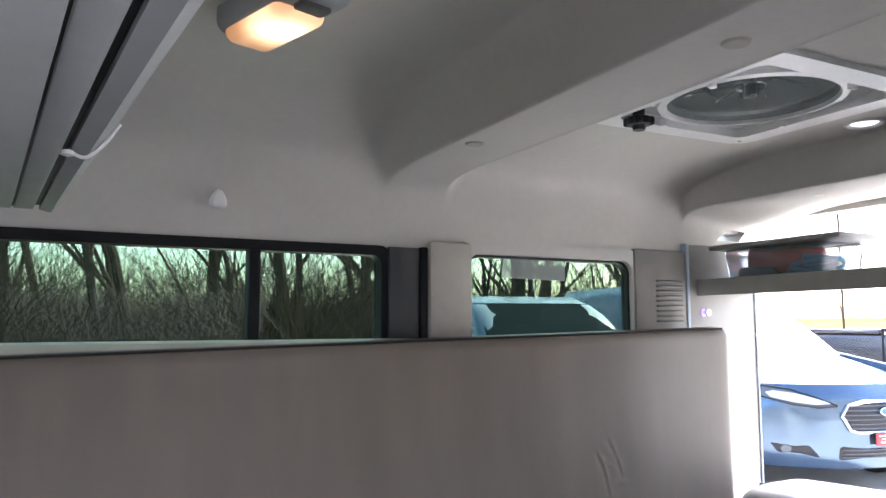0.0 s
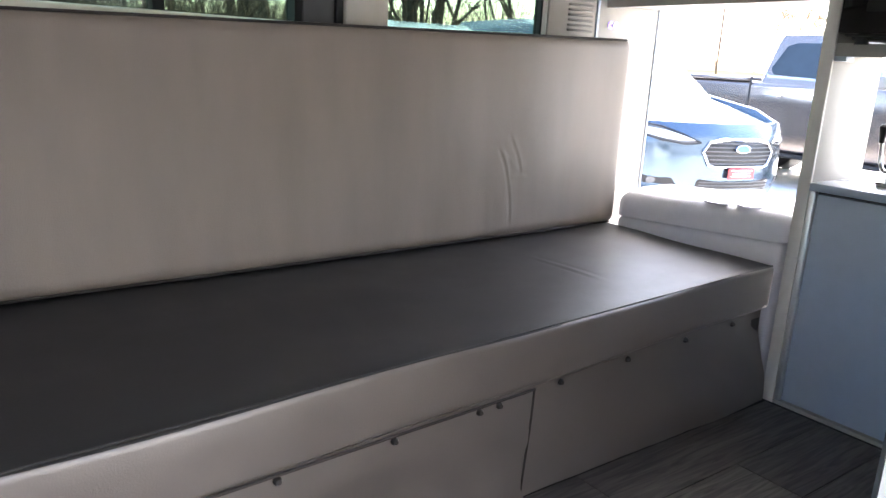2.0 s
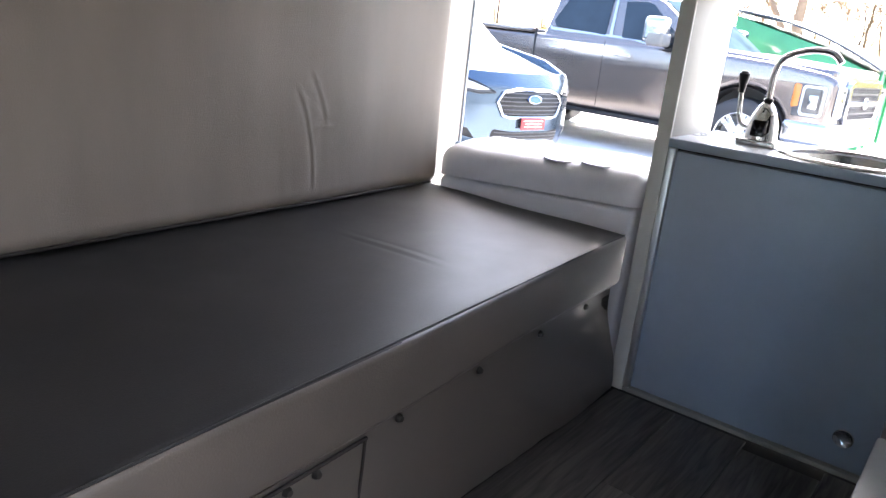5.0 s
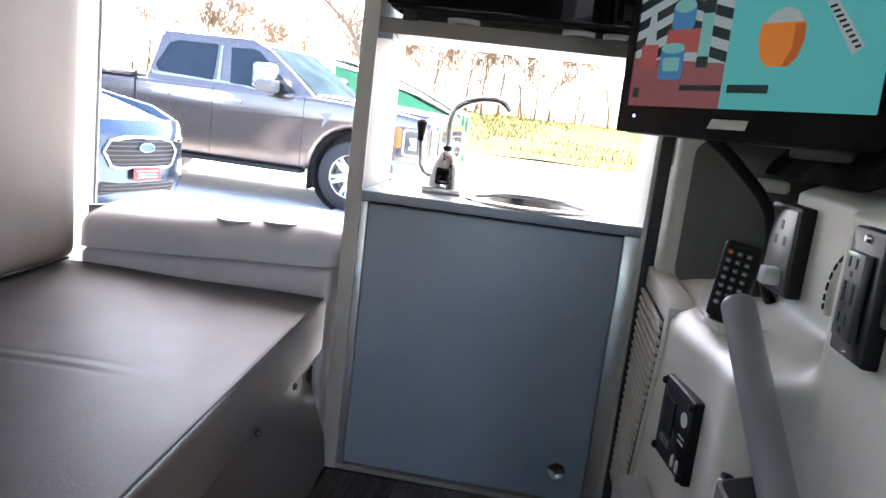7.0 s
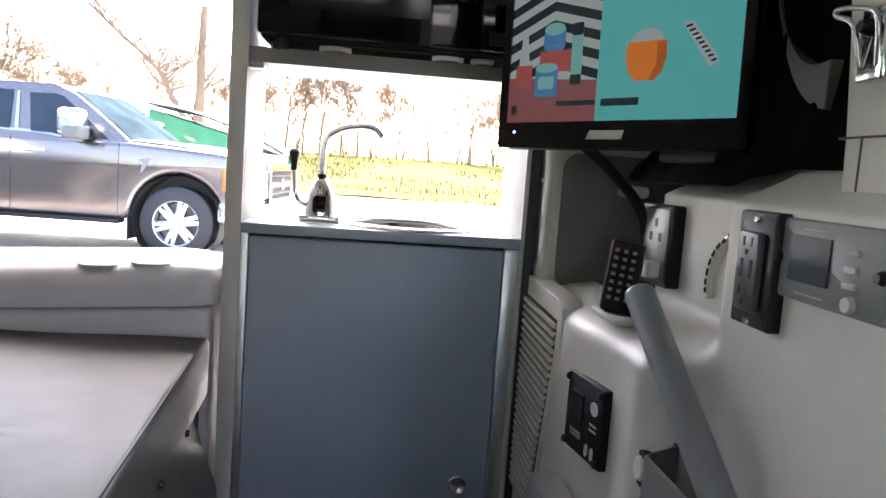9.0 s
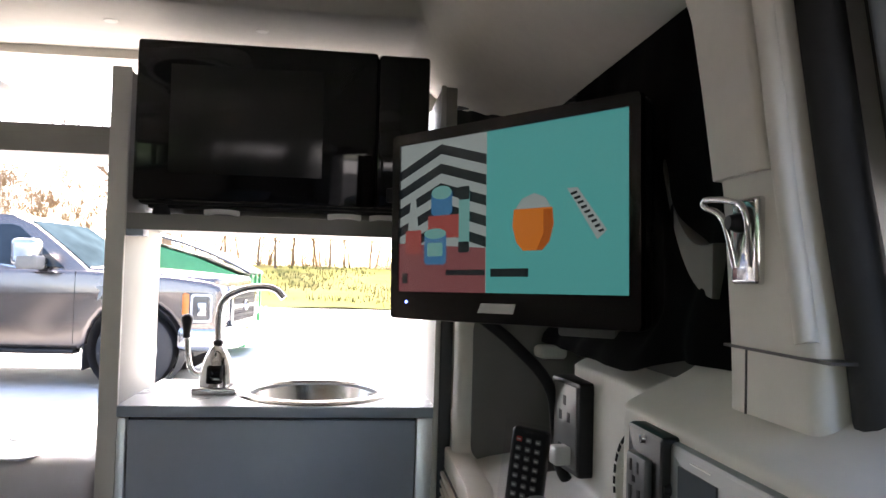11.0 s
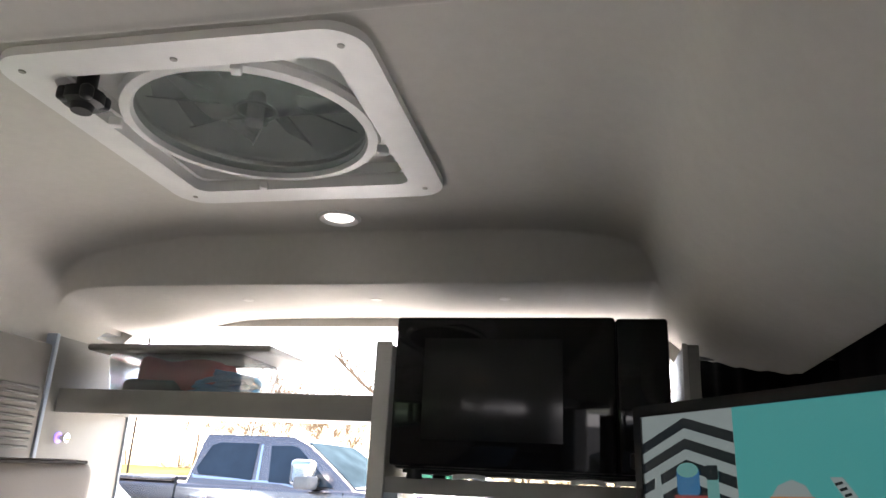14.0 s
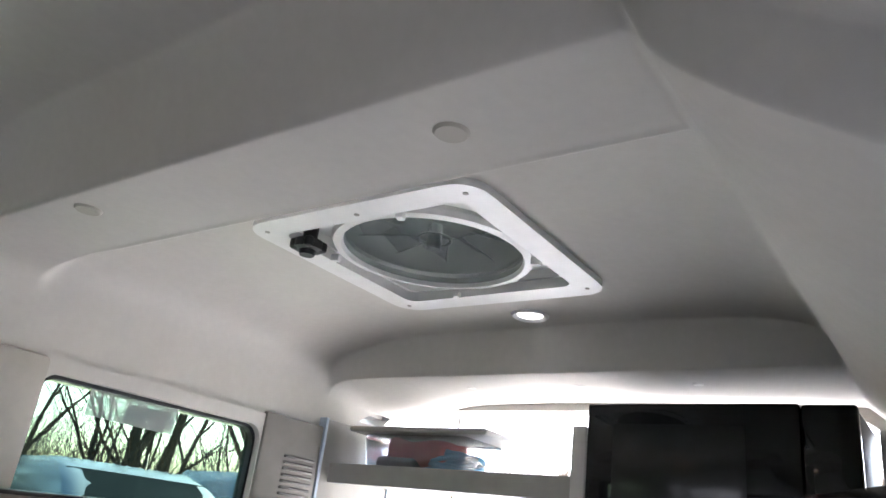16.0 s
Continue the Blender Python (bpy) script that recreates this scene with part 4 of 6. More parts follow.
part("marking", box(0.0, 0.04, 0.007, 0.0076, -0.029, -0.0275), M_MARK, sc_)
part("marking", box(0.005, 0.035, 0.007, 0.0076, 0.0275, 0.0285), M_MARK, sc_)

out = plate("power_outlet", "black twin socket outlet with a dark insert", "socket", 1.308, 0.583, 0.070, 0.112, 0.014, M_BLACK)
ins = part("insert", box(-0.02, 0.018, 0.014, 0.022, -0.04, 0.036, 0.003), mat("dark_socket_insert", (0.085, 0.085, 0.088), 0.3, vary=0.05), out, "dark socket insert")
for dz in (-0.026, 0.022):
    for dx in (-0.008, 0.006):
        part("slot", box(dx - 0.0015, dx + 0.0015, 0.022, 0.0226, dz, dz + 0.009), M_BLACK, ins)
    part("slot", box(-0.003, 0.002, 0.022, 0.0226, dz - 0.008, dz - 0.003), M_BLACK, ins)
for dx in (-0.010, 0.007):
    part("slot", box(dx - 0.003, dx + 0.002, 0.022, 0.0226, -0.008, 0.010), M_BLACK, ins)
for dz in (-0.05, 0.048):
    part("screw", lathe([(0, 0.003), (0.003, 0.003), (0.004, 0), (0, 0)], 10, m=pose(0, 0.014, dz, -90)), M_STEEL, out)

swp = thing("tv_wall_socket", "black wall box with a silver faceplate", "socket", m=pose(1.662, 0.436, 0.572, 0, 0, 6))
part("box", slab(rrect(-0.046, 0.046, -0.058, 0.058, 0.006), "y", -0.02, 0.038, 0.004), M_BLACK, swp)
part("faceplate", box(-0.040, 0.030, 0.038, 0.040, -0.05, 0.052, 0.001), M_GREYF, swp, "silver faceplate")
for dx, dz in ((-0.018, -0.03), (0.008, -0.03), (-0.018, 0.012), (0.008, 0.012), (-0.005, 0.032)):
    part("slot", box(dx - 0.004, dx + 0.004, 0.040, 0.0406, dz - 0.006, dz + 0.006), M_BLACK, swp)
part("plug", rounded_box(-0.03, -0.008, 0.040, 0.062, -0.045, -0.022, 0.004, (1, 1, 1)), M_LITE, swp, "pale grey plug")

pan = plate("battery_monitor", "square black monitor panel with a small display", "control panel", 1.585, 0.338, 0.172, 0.104, 0.004, M_BLACK)
pan.matrix_basis = pose(1.574, 0.578, 0.339, 0, 0, 9) @ Matrix.Diagonal((0.62, 1, 1.03, 1))
part("display", box(0.0, 0.055, 0.004, 0.006, -0.015, 0.03), M_BLACK, pan, "dark display")
for i in range(4):
    part("button", box(0.004 + i * 0.014, 0.013 + i * 0.014, 0.004, 0.0065, -0.03, -0.021, 0.001), M_GREYP, pan)
part("badge", slab(circle(-0.05, 0.022, 0.017, 20, 0.009), "y", 0.004, 0.0048), M_LITE, pan, "pale oval badge")
for z in (0.0, -0.007):
    part("marking", box(-0.066, -0.034, 0.004, 0.0046, z - 0.001, z + 0.0015), M_MARK, pan)
for x in (-0.03, -0.055):
    part("button", slab(circle(x, -0.036, 0.006, 14, 0.008), "y", 0.004, 0.006), M_LITE, pan)
for x in (-0.078, 0.078):
    for z in (-0.044, 0.044):
        part("screw", lathe([(0, 0.005), (0.004, 0.005), (0.006, 0), (0, 0)], 12, m=pose(x, 0.004, z, -90)), M_BLACK, pan)
socket = thing("round_socket", "round black-rimmed socket with a cap", "socket", m=pose(1.432, trim_y(1.432, 0.330), 0.330))
part("rim", lathe([(0.012, 0.0), (0.014, 0.005), (0.021, 0.005), (0.023, -0.004), (0.012, -0.004)], 24, m=pose(0, 0, 0, -90)), M_BLACK, socket)
part("cap", lathe([(0, 0.009), (0.012, 0.009), (0.0145, 0.006), (0.0145, 0)], 24, m=pose(0, 0, 0, -90)), M_TRIM, socket, "grey cap")

# louvred access panel
lou = tagged(link("louvre_panel", slab([(1.945, 0.085), (1.945, 0.478), (1.73, 0.474), (1.705, 0.462), (1.698, 0.44), (1.70, 0.40), (1.785, 0.13), (1.80, 0.09)], "y", 0.55, 0.588, 0.004), M_TRIM), "grey louvred plastic access panel", "panel", kind="structure")
for i in range(26):
    z = 0.435 - i * 0.0135
    x0 = 1.722 if z > 0.39 else 1.722 + (0.39 - z) * 0.315
    sl = slab([(x0, z), (1.943, z + 0.004), (1.943, z - 0.0035), (x0 + 0.003, z - 0.0075)], "y", 0.586, 0.5945, 0.002)
    part("slat", sl, M_TRIM, lou)
part("backing", slab([(1.94, 0.10), (1.94, 0.445), (1.722, 0.441), (1.724, 0.40), (1.80, 0.11)], "y", 0.584, 0.5888), M_BLACK, lou, "dark gaps")

# table pole leaning on the trim, remote, small trims
pole = tagged(link("table_pole", tube([(1.460, 0.564, 0.529), (1.26, 0.530, 0.338), (1.245, 0.527, 0.323)], 0.0178, 24), M_POLE), "grey painted metal table leg pole leaning in a slot", "pole")
part("end_cap", lathe([(0, 0.004), (0.015, 0.004), (0.0176, 0), (0.0176, -0.004), (0, -0.004)], 24, m=look((1.461, 0.564, 0.5297), (1.26, 0.530, 0.338))), M_POLE, pole)
pocket = tagged(link("pole_pocket", sheet(lambda x, v: (x, trim_y(x, 0.3) + 0.002 + (0.578 - trim_y(x, 0.3)) * smooth01(1.41, 1.36, x), v * 0.372), steps(1.20, 1.405, 30), steps(0.0, 1, 8), thick=(0, -0.005, 0)), M_TRIMD, angle=60), "grey plastic side pocket beside the door step", "pocket")
part("pocket_floor", box(1.245, 1.40, 0.505, 0.565, 0.285, 0.29, 0.001), M_BLACK, pocket, "dark inside of the pocket")
tagged(link("step_cover", slab([(1.70, 0.0), (1.665, 0.222), (1.655, 0.228), (1.42, 0.236), (1.42, 0.0)], "y", 0.585, 0.628, 0.004), M_RAIL), "dark grey plastic floor cover beside the panel", "trim", kind="structure")
tray = tagged(link("remote_tray", box(1.56, 1.67, 0.515, 0.555, 0.470, 0.478, 0.003), M_TRIM), "small grey tray on the quarter trim", "tray")
remote = thing("remote_control", "black remote control in a clear sleeve", "remote control", m=pose(1.612, 0.537, 0.478, 0, -6, 55))
part("body", rounded_box(-0.023, 0.023, -0.009, 0.009, 0.0, 0.10, 0.006, (3, 2, 6)), M_BLACK, remote)
for r in range(7):
    for c in range(3):
        part("button", box(-0.016 + c * 0.012, -0.009 + c * 0.012, 0.009, 0.0108, 0.018 + r * 0.011, 0.024 + r * 0.011, 0.001, 1), (mat("red_key", (0.5, 0.05, 0.04), 0.5) if (r == 6 and c == 2) else M_GREYP), remote)
for r in range(7):
    for c in range(3):
        part("key_mark", box(-0.0145 + c * 0.012, -0.0105 + c * 0.012, 0.0108, 0.0111, 0.0202 + r * 0.011, 0.0218 + r * 0.011), M_LITE, remote)
p = part("sleeve", sheet(lambda u, v: (u, 0.0125 + 0.002 * math.sin(u * 120), v), steps(-0.03, 0.03, 8), steps(0.005, 0.108, 3)), glass("clear_film", (0.93, 0.93, 0.95), 0.1), remote, "crinkled clear film sleeve")
cup = thing("cup_holder", "dark round cup holder in the trim ledge", "cup holder", at=(1.60, 0.522, 0.478))
part("rim", lathe([(0.034, 0.0), (0.036, 0.003), (0.040, 0.003), (0.042, -0.004)], 28), M_TRIM, cup)
part("well", lathe([(0, 0.0005), (0.034, 0.001), (0.035, -0.004)], 28), M_BLACK, cup)
tagged(link("pull_tab", rounded_box(1.855, 1.9, 0.41, 0.455, 0.632, 0.652, 0.008, (3, 2, 1)), M_TRIM), "small grey pull tab inside the trim recess", "handle")
end = tagged(link("recess_end_trim", rounded_box(1.903, 1.9465, 0.335, 0.579, 0.44, 0.742, 0.02, (2, 8, 10)), M_TRIM), "cream plastic end of the trim recess beside the galley", "trim", kind="structure")
# dark plate stands for the shade on the end face turned from the hatch
part("end_panel", slab(rrect(0.335, 0.552, 0.462, 0.702, 0.028), "x", 1.8985, 1.906, 0.003), mat("recess_end_shade", (0.17, 0.165, 0.155), 0.6, vary=0.05, bump=0.2, bscale=700), end, "dark grey plate standing for shade on the recess end")
vent = thing("side_vent_trim", "small dark curved air vent in the trim", "vent", at=(0, 0, 0))
ARC = [Vector((1.512, 0, 0.521)), Vector((1.516, 0, 0.541)), Vector((1.510, 0, 0.567)), Vector((1.492, 0, 0.589)), Vector((1.462, 0, 0.604))]
arc = bend(ARC, 6)
part("frame", tube([(p.x, trim_y(p.x, p.z) + 0.003, p.z) for p in arc], 0.007, 10), M_TRIM, vent)
for i in range(2, len(arc) - 3, 3):
    a, b = arc[i], arc[i + 2]
    part("slot", tube([(p.x, trim_y(p.x, p.z) + 0.008, p.z) for p in (a, (a + b) / 2, b)], 0.0031, 8), M_BLACK, vent)
part("screw", lathe([(0, 0.003), (0.003, 0.003), (0.004, 0), (0, 0)], 10, m=pose(1.468, trim_y(1.468, 0.602) + 0.010, 0.602, -90)), M_STEEL, vent)

# door pillar with its latch
def pillar_lo(z):
    return float(np.interp(z, (0.0, 0.70, 0.83, 0.977, 1.055, 1.13), (1.05, 1.165, 1.198, 1.229, 1.248, 1.266)))


def pillar_hi(z):
    return float(np.interp(z, (0.0, 0.70, 0.826, 0.91, 0.985, 1.02, 1.056, 1.13), (1.262, 1.276, 1.292, 1.315, 1.338, 1.352, 1.368, 1.38)))


def pillar_warp(p):
    """x runs from 0 (door edge) to 1 (inner edge)."""
    k = p.x
    x = pillar_lo(p.z) * (1 - k) + pillar_hi(p.z) * k
    return Vector((x, p.y + 0.022 * smooth01(0.97, 1.12, p.z), p.z))


def pillar_part(k0, k1, y0, y1, z0, z1, r=0.012, n=30):
    """A rounded post that follows the pillar's two edges."""
    own = bmesh.new()
    rows = []
    for z in steps(z0, z1, n):
        lo, hi = pillar_warp(Vector((k0, y0, z))), pillar_warp(Vector((k1, y1, z)))
        rows.append([own.verts.new((x, y, z)) for x, y in rrect(lo.x, hi.x, lo.y, hi.y, min(r, (hi.x - lo.x) / 2.1, (hi.y - lo.y) / 2.1), 4)])
    for a, b in zip(rows, rows[1:]):
        for q in range(len(a)):
            own.faces.new((a[q], a[(q + 1) % len(a)], b[(q + 1) % len(a)], b[q]))
    own.faces.new(rows[0])
    own.faces.new(rows[-1])
    return own


pil = tagged(link("door_pillar", pillar_part(0.0, 1.0, 0.36, 0.462, 0.0, 1.13), M_TRIM), "grey plastic pillar cover behind the sliding door", "pillar", kind="structure")
part("upper_cover", pillar_part(0.16, 0.97, 0.43, 0.469, 0.838, 1.12, 0.007, 14), M_TRIM, pil, "raised upper pillar panel")
part("edge_bead", tube([pillar_warp(Vector((0.06, 0.461, z))) for z in steps(0.72, 1.12, 24)], 0.0075, 10), M_TRIM, pil)
part("seam", box(1.15, 1.279, 0.40, 0.4628, 0.709, 0.7112), M_BLACK, pil)
part("seam", box(1.2455, 1.2475, 0.40, 0.4628, 0.60, 0.709), M_BLACK, pil)
seal = tagged(link("door_seal", tube([pillar_warp(Vector((0, 0.430, z))) - Vector((0.012, 0, 0)) for z in steps(0.0, 1.12, 30)], 0.016, 12), M_RUBBER), "black rubber door seal on the pillar", "seal", kind="structure")
tagged(link("door_jamb", tube([pillar_warp(Vector((0, 0.385, z))) - Vector((0.06, 0, 0)) for z in steps(-0.1, 1.12, 24)], 0.036, 16), mat("blue_grey_jamb_paint", (0.30, 0.33, 0.37), 0.35, vary=0.03)), "blue-grey painted door jamb", "jamb", kind="structure")
latch = thing("door_latch", "chrome wire door striker on a steel plate", "latch", m=pose(1.243, 0.463, 0.795) @ Matrix.Diagonal((0.85, 0.85, 0.85, 1)))
part("plate", rounded_box(-0.022, 0.020, -0.004, 0.006, -0.045, 0.03, 0.004, (2, 1, 3)), M_CHROME, latch)
part("loop", tube(bend([(-0.012, 0.005, -0.03), (-0.014, 0.012, 0.015), (0.0, 0.016, 0.026), (0.03, 0.024, 0.030), (0.034, 0.024, 0.024), (0.016, 0.016, 0.012), (0.012, 0.006, -0.03)], 6), 0.003, 10), M_CHROME, latch)
part("stud", lathe([(0, 0.014), (0.006, 0.014), (0.009, 0.004), (0.009, 0)], 14, m=pose(0, 0.006, 0.008, -90)), M_BLACK, latch)

# dark quarter window behind the television
w3 = thing("window_3", "black-tinted quarter window behind the television", "window", kind="structure")
part("window_frame", ringplate(rrect(1.27, 1.85, 0.66, 1.06, 0.05), rrect(1.32, 1.80, 0.70, 1.03, 0.05), "y", 0.386, 0.405), M_FRAME, w3)
part("pane", box(1.31, 1.672, 0.392, 0.397, 0.69, 1.04), mat("black_tint", (0.005, 0.005, 0.006), 0.3, vary=0.0, spec=0.15), w3, "black tinted pane")
p = part("pane", box(1.674, 1.81, 0.392, 0.396, 0.69, 1.04), M_GLASS, w3, "clear pane")
p.visible_shadow = False

def cover_point(x, v):
    """Black cloth bulging over the quarter window, its foot on the trim pulled forward to stand for shade below the
    television.
    """
    low = 0.683 - 0.022 * smooth01(1.40, 1.50, x)
    z = low + (1.05 - low) * v
    y = 0.408 + 0.018 * max(0.0, math.sin(math.pi * (x - 1.27) / 0.41)) ** 0.6 * max(0.0, math.sin(math.pi * min(1.0, v + 0.02))) ** 0.6 + 0.004 * noise.noise(Vector((x * 16, 0, z * 9)))
    y += 0.006 * math.sin(x * 70 + z * 9) * smooth01(0.9, 0.2, v) * (1 - 0.8 * smooth01(1.42, 1.5, x) * smooth01(0.3, 0.1, v))
    return (x, y + 0.026 * smooth01(1.50, 1.40, x) * smooth01(0.35, 0.0, v) + 0.048 * smooth01(1.40, 1.50, x) * smooth01(0.18, 0.0, v), z)


cover = tagged(link("window_cover", sheet(cover_point, steps(1.275, 1.85, 84), steps(0, 1, 34), thick=(0, -0.004, 0)), mat("black_cover_fabric", (0.003, 0.003, 0.0035), 0.9, spec=0.05, vary=0.05, bump=0.2, bscale=300)), "black fabric cover bulging over the quarter window", "curtain")
part("hem", tube([(1.275, 0.413, z) for z in steps(0.76, 1.05, 10)] + [(1.85, 0.413, 1.05), (1.85, 0.413, 0.76)], 0.004, 6), M_FRAME, cover)

gusset = tagged(link("belt_cover", rounded_box(0, 1, 0.416, 0.438, 0, 1, 0.01, (16, 2, 6), warp=lambda p: Vector((1.345 + 0.135 * p.x, p.y - 0.012 * p.x, 0.768 + 0.115 * p.x ** 2.4 + (p.z - 0.5) * 0.05 * (1 - 0.8 * p.x)))), mat("grey_belt_plastic", (0.11, 0.108, 0.10), 0.5, vary=0.05)), "curved grey plastic cover between black curtain folds", "trim", kind="structure")

rear_curtain = sheet(lambda u, v: (1.83 + 0.345 * u, 0.405 + 0.155 * u + 0.007 * math.sin(u * 34) * (0.4 + 0.6 * (1 - v)), 0.743 + v * (0.292 + 0.055 * u)), steps(0, 1, 60), steps(0, 1, 12), thick=(0.0, -0.004, 0))
rear_curtain = tagged(link("rear_curtain", rear_curtain, mat("black_curtain_cloth", (0.004, 0.004, 0.0045), 0.9, spec=0.1, vary=0.1, bump=0.2, bscale=300), angle=60), "black fabric curtain gathered at the rear corner", "curtain")
part("curtain_rail", tube([(1.83 + 0.345 * u, 0.410 + 0.155 * u, 1.036 + 0.055 * u) for u in steps(0, 1, 8)], 0.006, 8), M_FRAME, rear_curtain, "dull black curtain rail")

# ---- television ----
TV = Matrix(((-0.774, -0.633, 0, 1.6245), (-0.633, 0.774, 0, 0.5705), (0, 0, 1, 0.839), (0, 0, 0, 1)))
TV = TV @ pose(0, 0, 0, 0, -1.2, 0)
tv = thing("television", "small flat television on a wall bracket, switched on", "television", m=TV)
part("case", rounded_box(-0.192, 0.192, -0.030, -0.004, -0.140, 0.116, 0.012, (6, 2, 6)), M_BLACK, tv)
part("bezel", ringplate(rrect(-0.192, 0.192, -0.138, 0.116, 0.006), rrect(-0.178, 0.178, -0.101, 0.101, 0.001), "y", -0.006, 0.004), M_GLOSSB, tv, "glossy black bezel")


def lit(name, color, power=1.0):
    m = mat(name, tuple(c * 0.05 for c in color), 0.25, vary=0.0)
    b = m.node_tree.nodes["Principled BSDF"]
    b.inputs["Emission Color"].default_value = (*color, 1)
    b.inputs["Emission Strength"].default_value = power
    return m


SCR = 0.040
L_TEAL, L_RED, L_ORANGE = lit("screen_teal", (0.10, 0.56, 0.55), SCR), lit("screen_dull_red", (0.30, 0.10, 0.11), SCR), lit("screen_orange", (0.85, 0.25, 0.03), SCR)
L_BLACK, L_PALE, L_BLUE = lit("screen_black", (0.012, 0.02, 0.025), SCR), lit("screen_pale", (0.42, 0.52, 0.52), SCR), lit("screen_blue", (0.06, 0.25, 0.50), SCR)
L_MINT, L_SHADE = lit("screen_mint", (0.20, 0.52, 0.50), SCR), lit("screen_orange_shade", (0.55, 0.13, 0.015), SCR)
scr = part("screen", box(-0.178, 0.178, -0.004, 0.0, -0.101, 0.101), L_TEAL, tv, "lit teal screen")


def flat(name, outline, y, material):
    return part(name, slab(outline, "y", y - 0.0004, y), material, scr)


flat("picture_panel", [(-0.178, -0.101), (-0.022, -0.101), (-0.022, 0.101), (-0.178, 0.101)], 0.0008, L_PALE)
for i in range(5):
    z = 0.095 - i * 0.026
    flat("stripe", [(-0.178, z - 0.030), (-0.10, z), (-0.022, z - 0.022), (-0.022, z - 0.035), (-0.10, z - 0.013), (-0.178, z - 0.043)], 0.0014, L_BLACK)
flat("picture_floor", [(-0.178, -0.101), (-0.022, -0.101), (-0.022, -0.045), (-0.178, -0.035)], 0.002, L_RED)
flat("block", [(-0.165, -0.05), (-0.135, -0.05), (-0.135, -0.018), (-0.165, -0.018)], 0.0026, lit("screen_red", (0.45, 0.10, 0.09), SCR))
flat("block", [(-0.122, -0.03), (-0.066, -0.03), (-0.066, 0.0), (-0.122, 0.0)], 0.0026, lit("screen_red_block", (0.45, 0.10, 0.09), SCR))
flat("jar", rrect(-0.128, -0.088, -0.065, -0.022, 0.006), 0.0032, L_BLUE)
flat("jar_lid", circle(-0.108, -0.024, 0.020, 20, 0.007), 0.0036, L_MINT)
flat("jar_label", rrect(-0.122, -0.094, -0.054, -0.036, 0.003), 0.0036, L_MINT)
flat("jar", rrect(-0.116, -0.078, 0.0, 0.033, 0.006), 0.0032, L_BLUE)
flat("jar_lid", circle(-0.097, 0.030, 0.018, 20, 0.009), 0.0036, L_MINT)
flat("bottle", rrect(-0.066, -0.048, -0.05, 0.035, 0.003), 0.0032, L_MINT)
flat("bottle_cap", rrect(-0.066, -0.048, 0.018, 0.035, 0.002), 0.0036, L_BLACK)
flat("bottle_cap", rrect(-0.066, -0.048, -0.05, -0.036, 0.002), 0.0036, L_BLACK)
flat("bottle", [(-0.16, -0.018), (-0.14, -0.018), (-0.146, 0.03), (-0.154, 0.03)], 0.0032, L_PALE)
cup = [(0.022 + 0.0, 0.0), (0.078, 0.0), (0.080, -0.02), (0.074, -0.04), (0.064, -0.05), (0.036, -0.05), (0.026, -0.04), (0.020, -0.02)]
flat("orange_tub", cup, 0.0014, L_ORANGE)
flat("tub_shade", [(0.066, -0.002), (0.078, -0.002), (0.080, -0.02), (0.074, -0.04), (0.064, -0.05), (0.056, -0.05), (0.066, -0.03)], 0.0018, L_SHADE)
flat("cream", [(0.024, 0.0), (0.076, 0.0), (0.068, 0.012), (0.052, 0.018), (0.034, 0.012)], 0.0014, L_PALE)
flat("tub_lid", [(0.098, 0.02), (0.112, 0.02), (0.15, -0.03), (0.138, -0.04)], 0.0014, L_PALE)
for i in range(9):
    q = i / 8
    flat("lettering_bar", [(0.103 + 0.036 * q, 0.014 - 0.044 * q), (0.111 + 0.034 * q, 0.016 - 0.044 * q), (0.1125 + 0.034 * q, 0.0135 - 0.044 * q), (0.1045 + 0.036 * q, 0.0115 - 0.044 * q)], 0.0018, L_BLACK)
flat("caption_bar", rrect(-0.088, -0.022, -0.079, -0.072, 0.001), 0.0032, L_BLACK)
flat("caption_bar", rrect(-0.014, 0.044, -0.081, -0.071, 0.001), 0.0014, L_BLACK)
flat("corner_mark", rrect(-0.170, -0.160, -0.09, -0.076, 0.001), 0.0032, L_BLACK)
part("maker_badge", slab([(-0.032, -0.126), (0.024, -0.126), (0.028, -0.114), (-0.026, -0.114)], "y", 0.004, 0.0046), M_LITE, tv, "pale badge")
part("status_light", slab(circle(-0.16, -0.115, 0.002, 10), "y", 0.004, 0.005), lit("blue_led", (0.1, 0.2, 1.0), 1.5), tv, "blue status light")
part("bracket", box(-0.05, 0.05, -0.14, -0.030, -0.05, 0.05, 0.006), M_BLACK, tv)
part("arm", tube(bend([(0.0, -0.12, 0), (0.06, -0.15, -0.01), (0.10, -0.19, -0.02)]), 0.016, 10), M_BLACK, tv)
part("cable", tube(bend([(-0.06, -0.03, -0.13), (-0.03, -0.07, -0.17), (0.0, -0.11, -0.23), (0.0, -0.13, -0.33), (0.04, -0.13, -0.37)]), 0.008, 10), M_BLACK, tv, "black power cable")
part("foot_mount", box(0.05, 0.13, -0.09, -0.05, -0.152, -0.138, 0.004), M_TRIMD, tv)

# ---- rear hatch door, swung up ----
hatch = tagged(link("rear_hatch_door", slab([(2.25, 1.29), (2.45, 1.25), (2.95, 1.31), (3.15, 1.44), (3.12, 1.50), (2.25, 1.37)], "y", 0.40, 1.95, 0.03), M_TRIM), "raised rear hatch door with grey inner trim", "hatch", kind="structure")

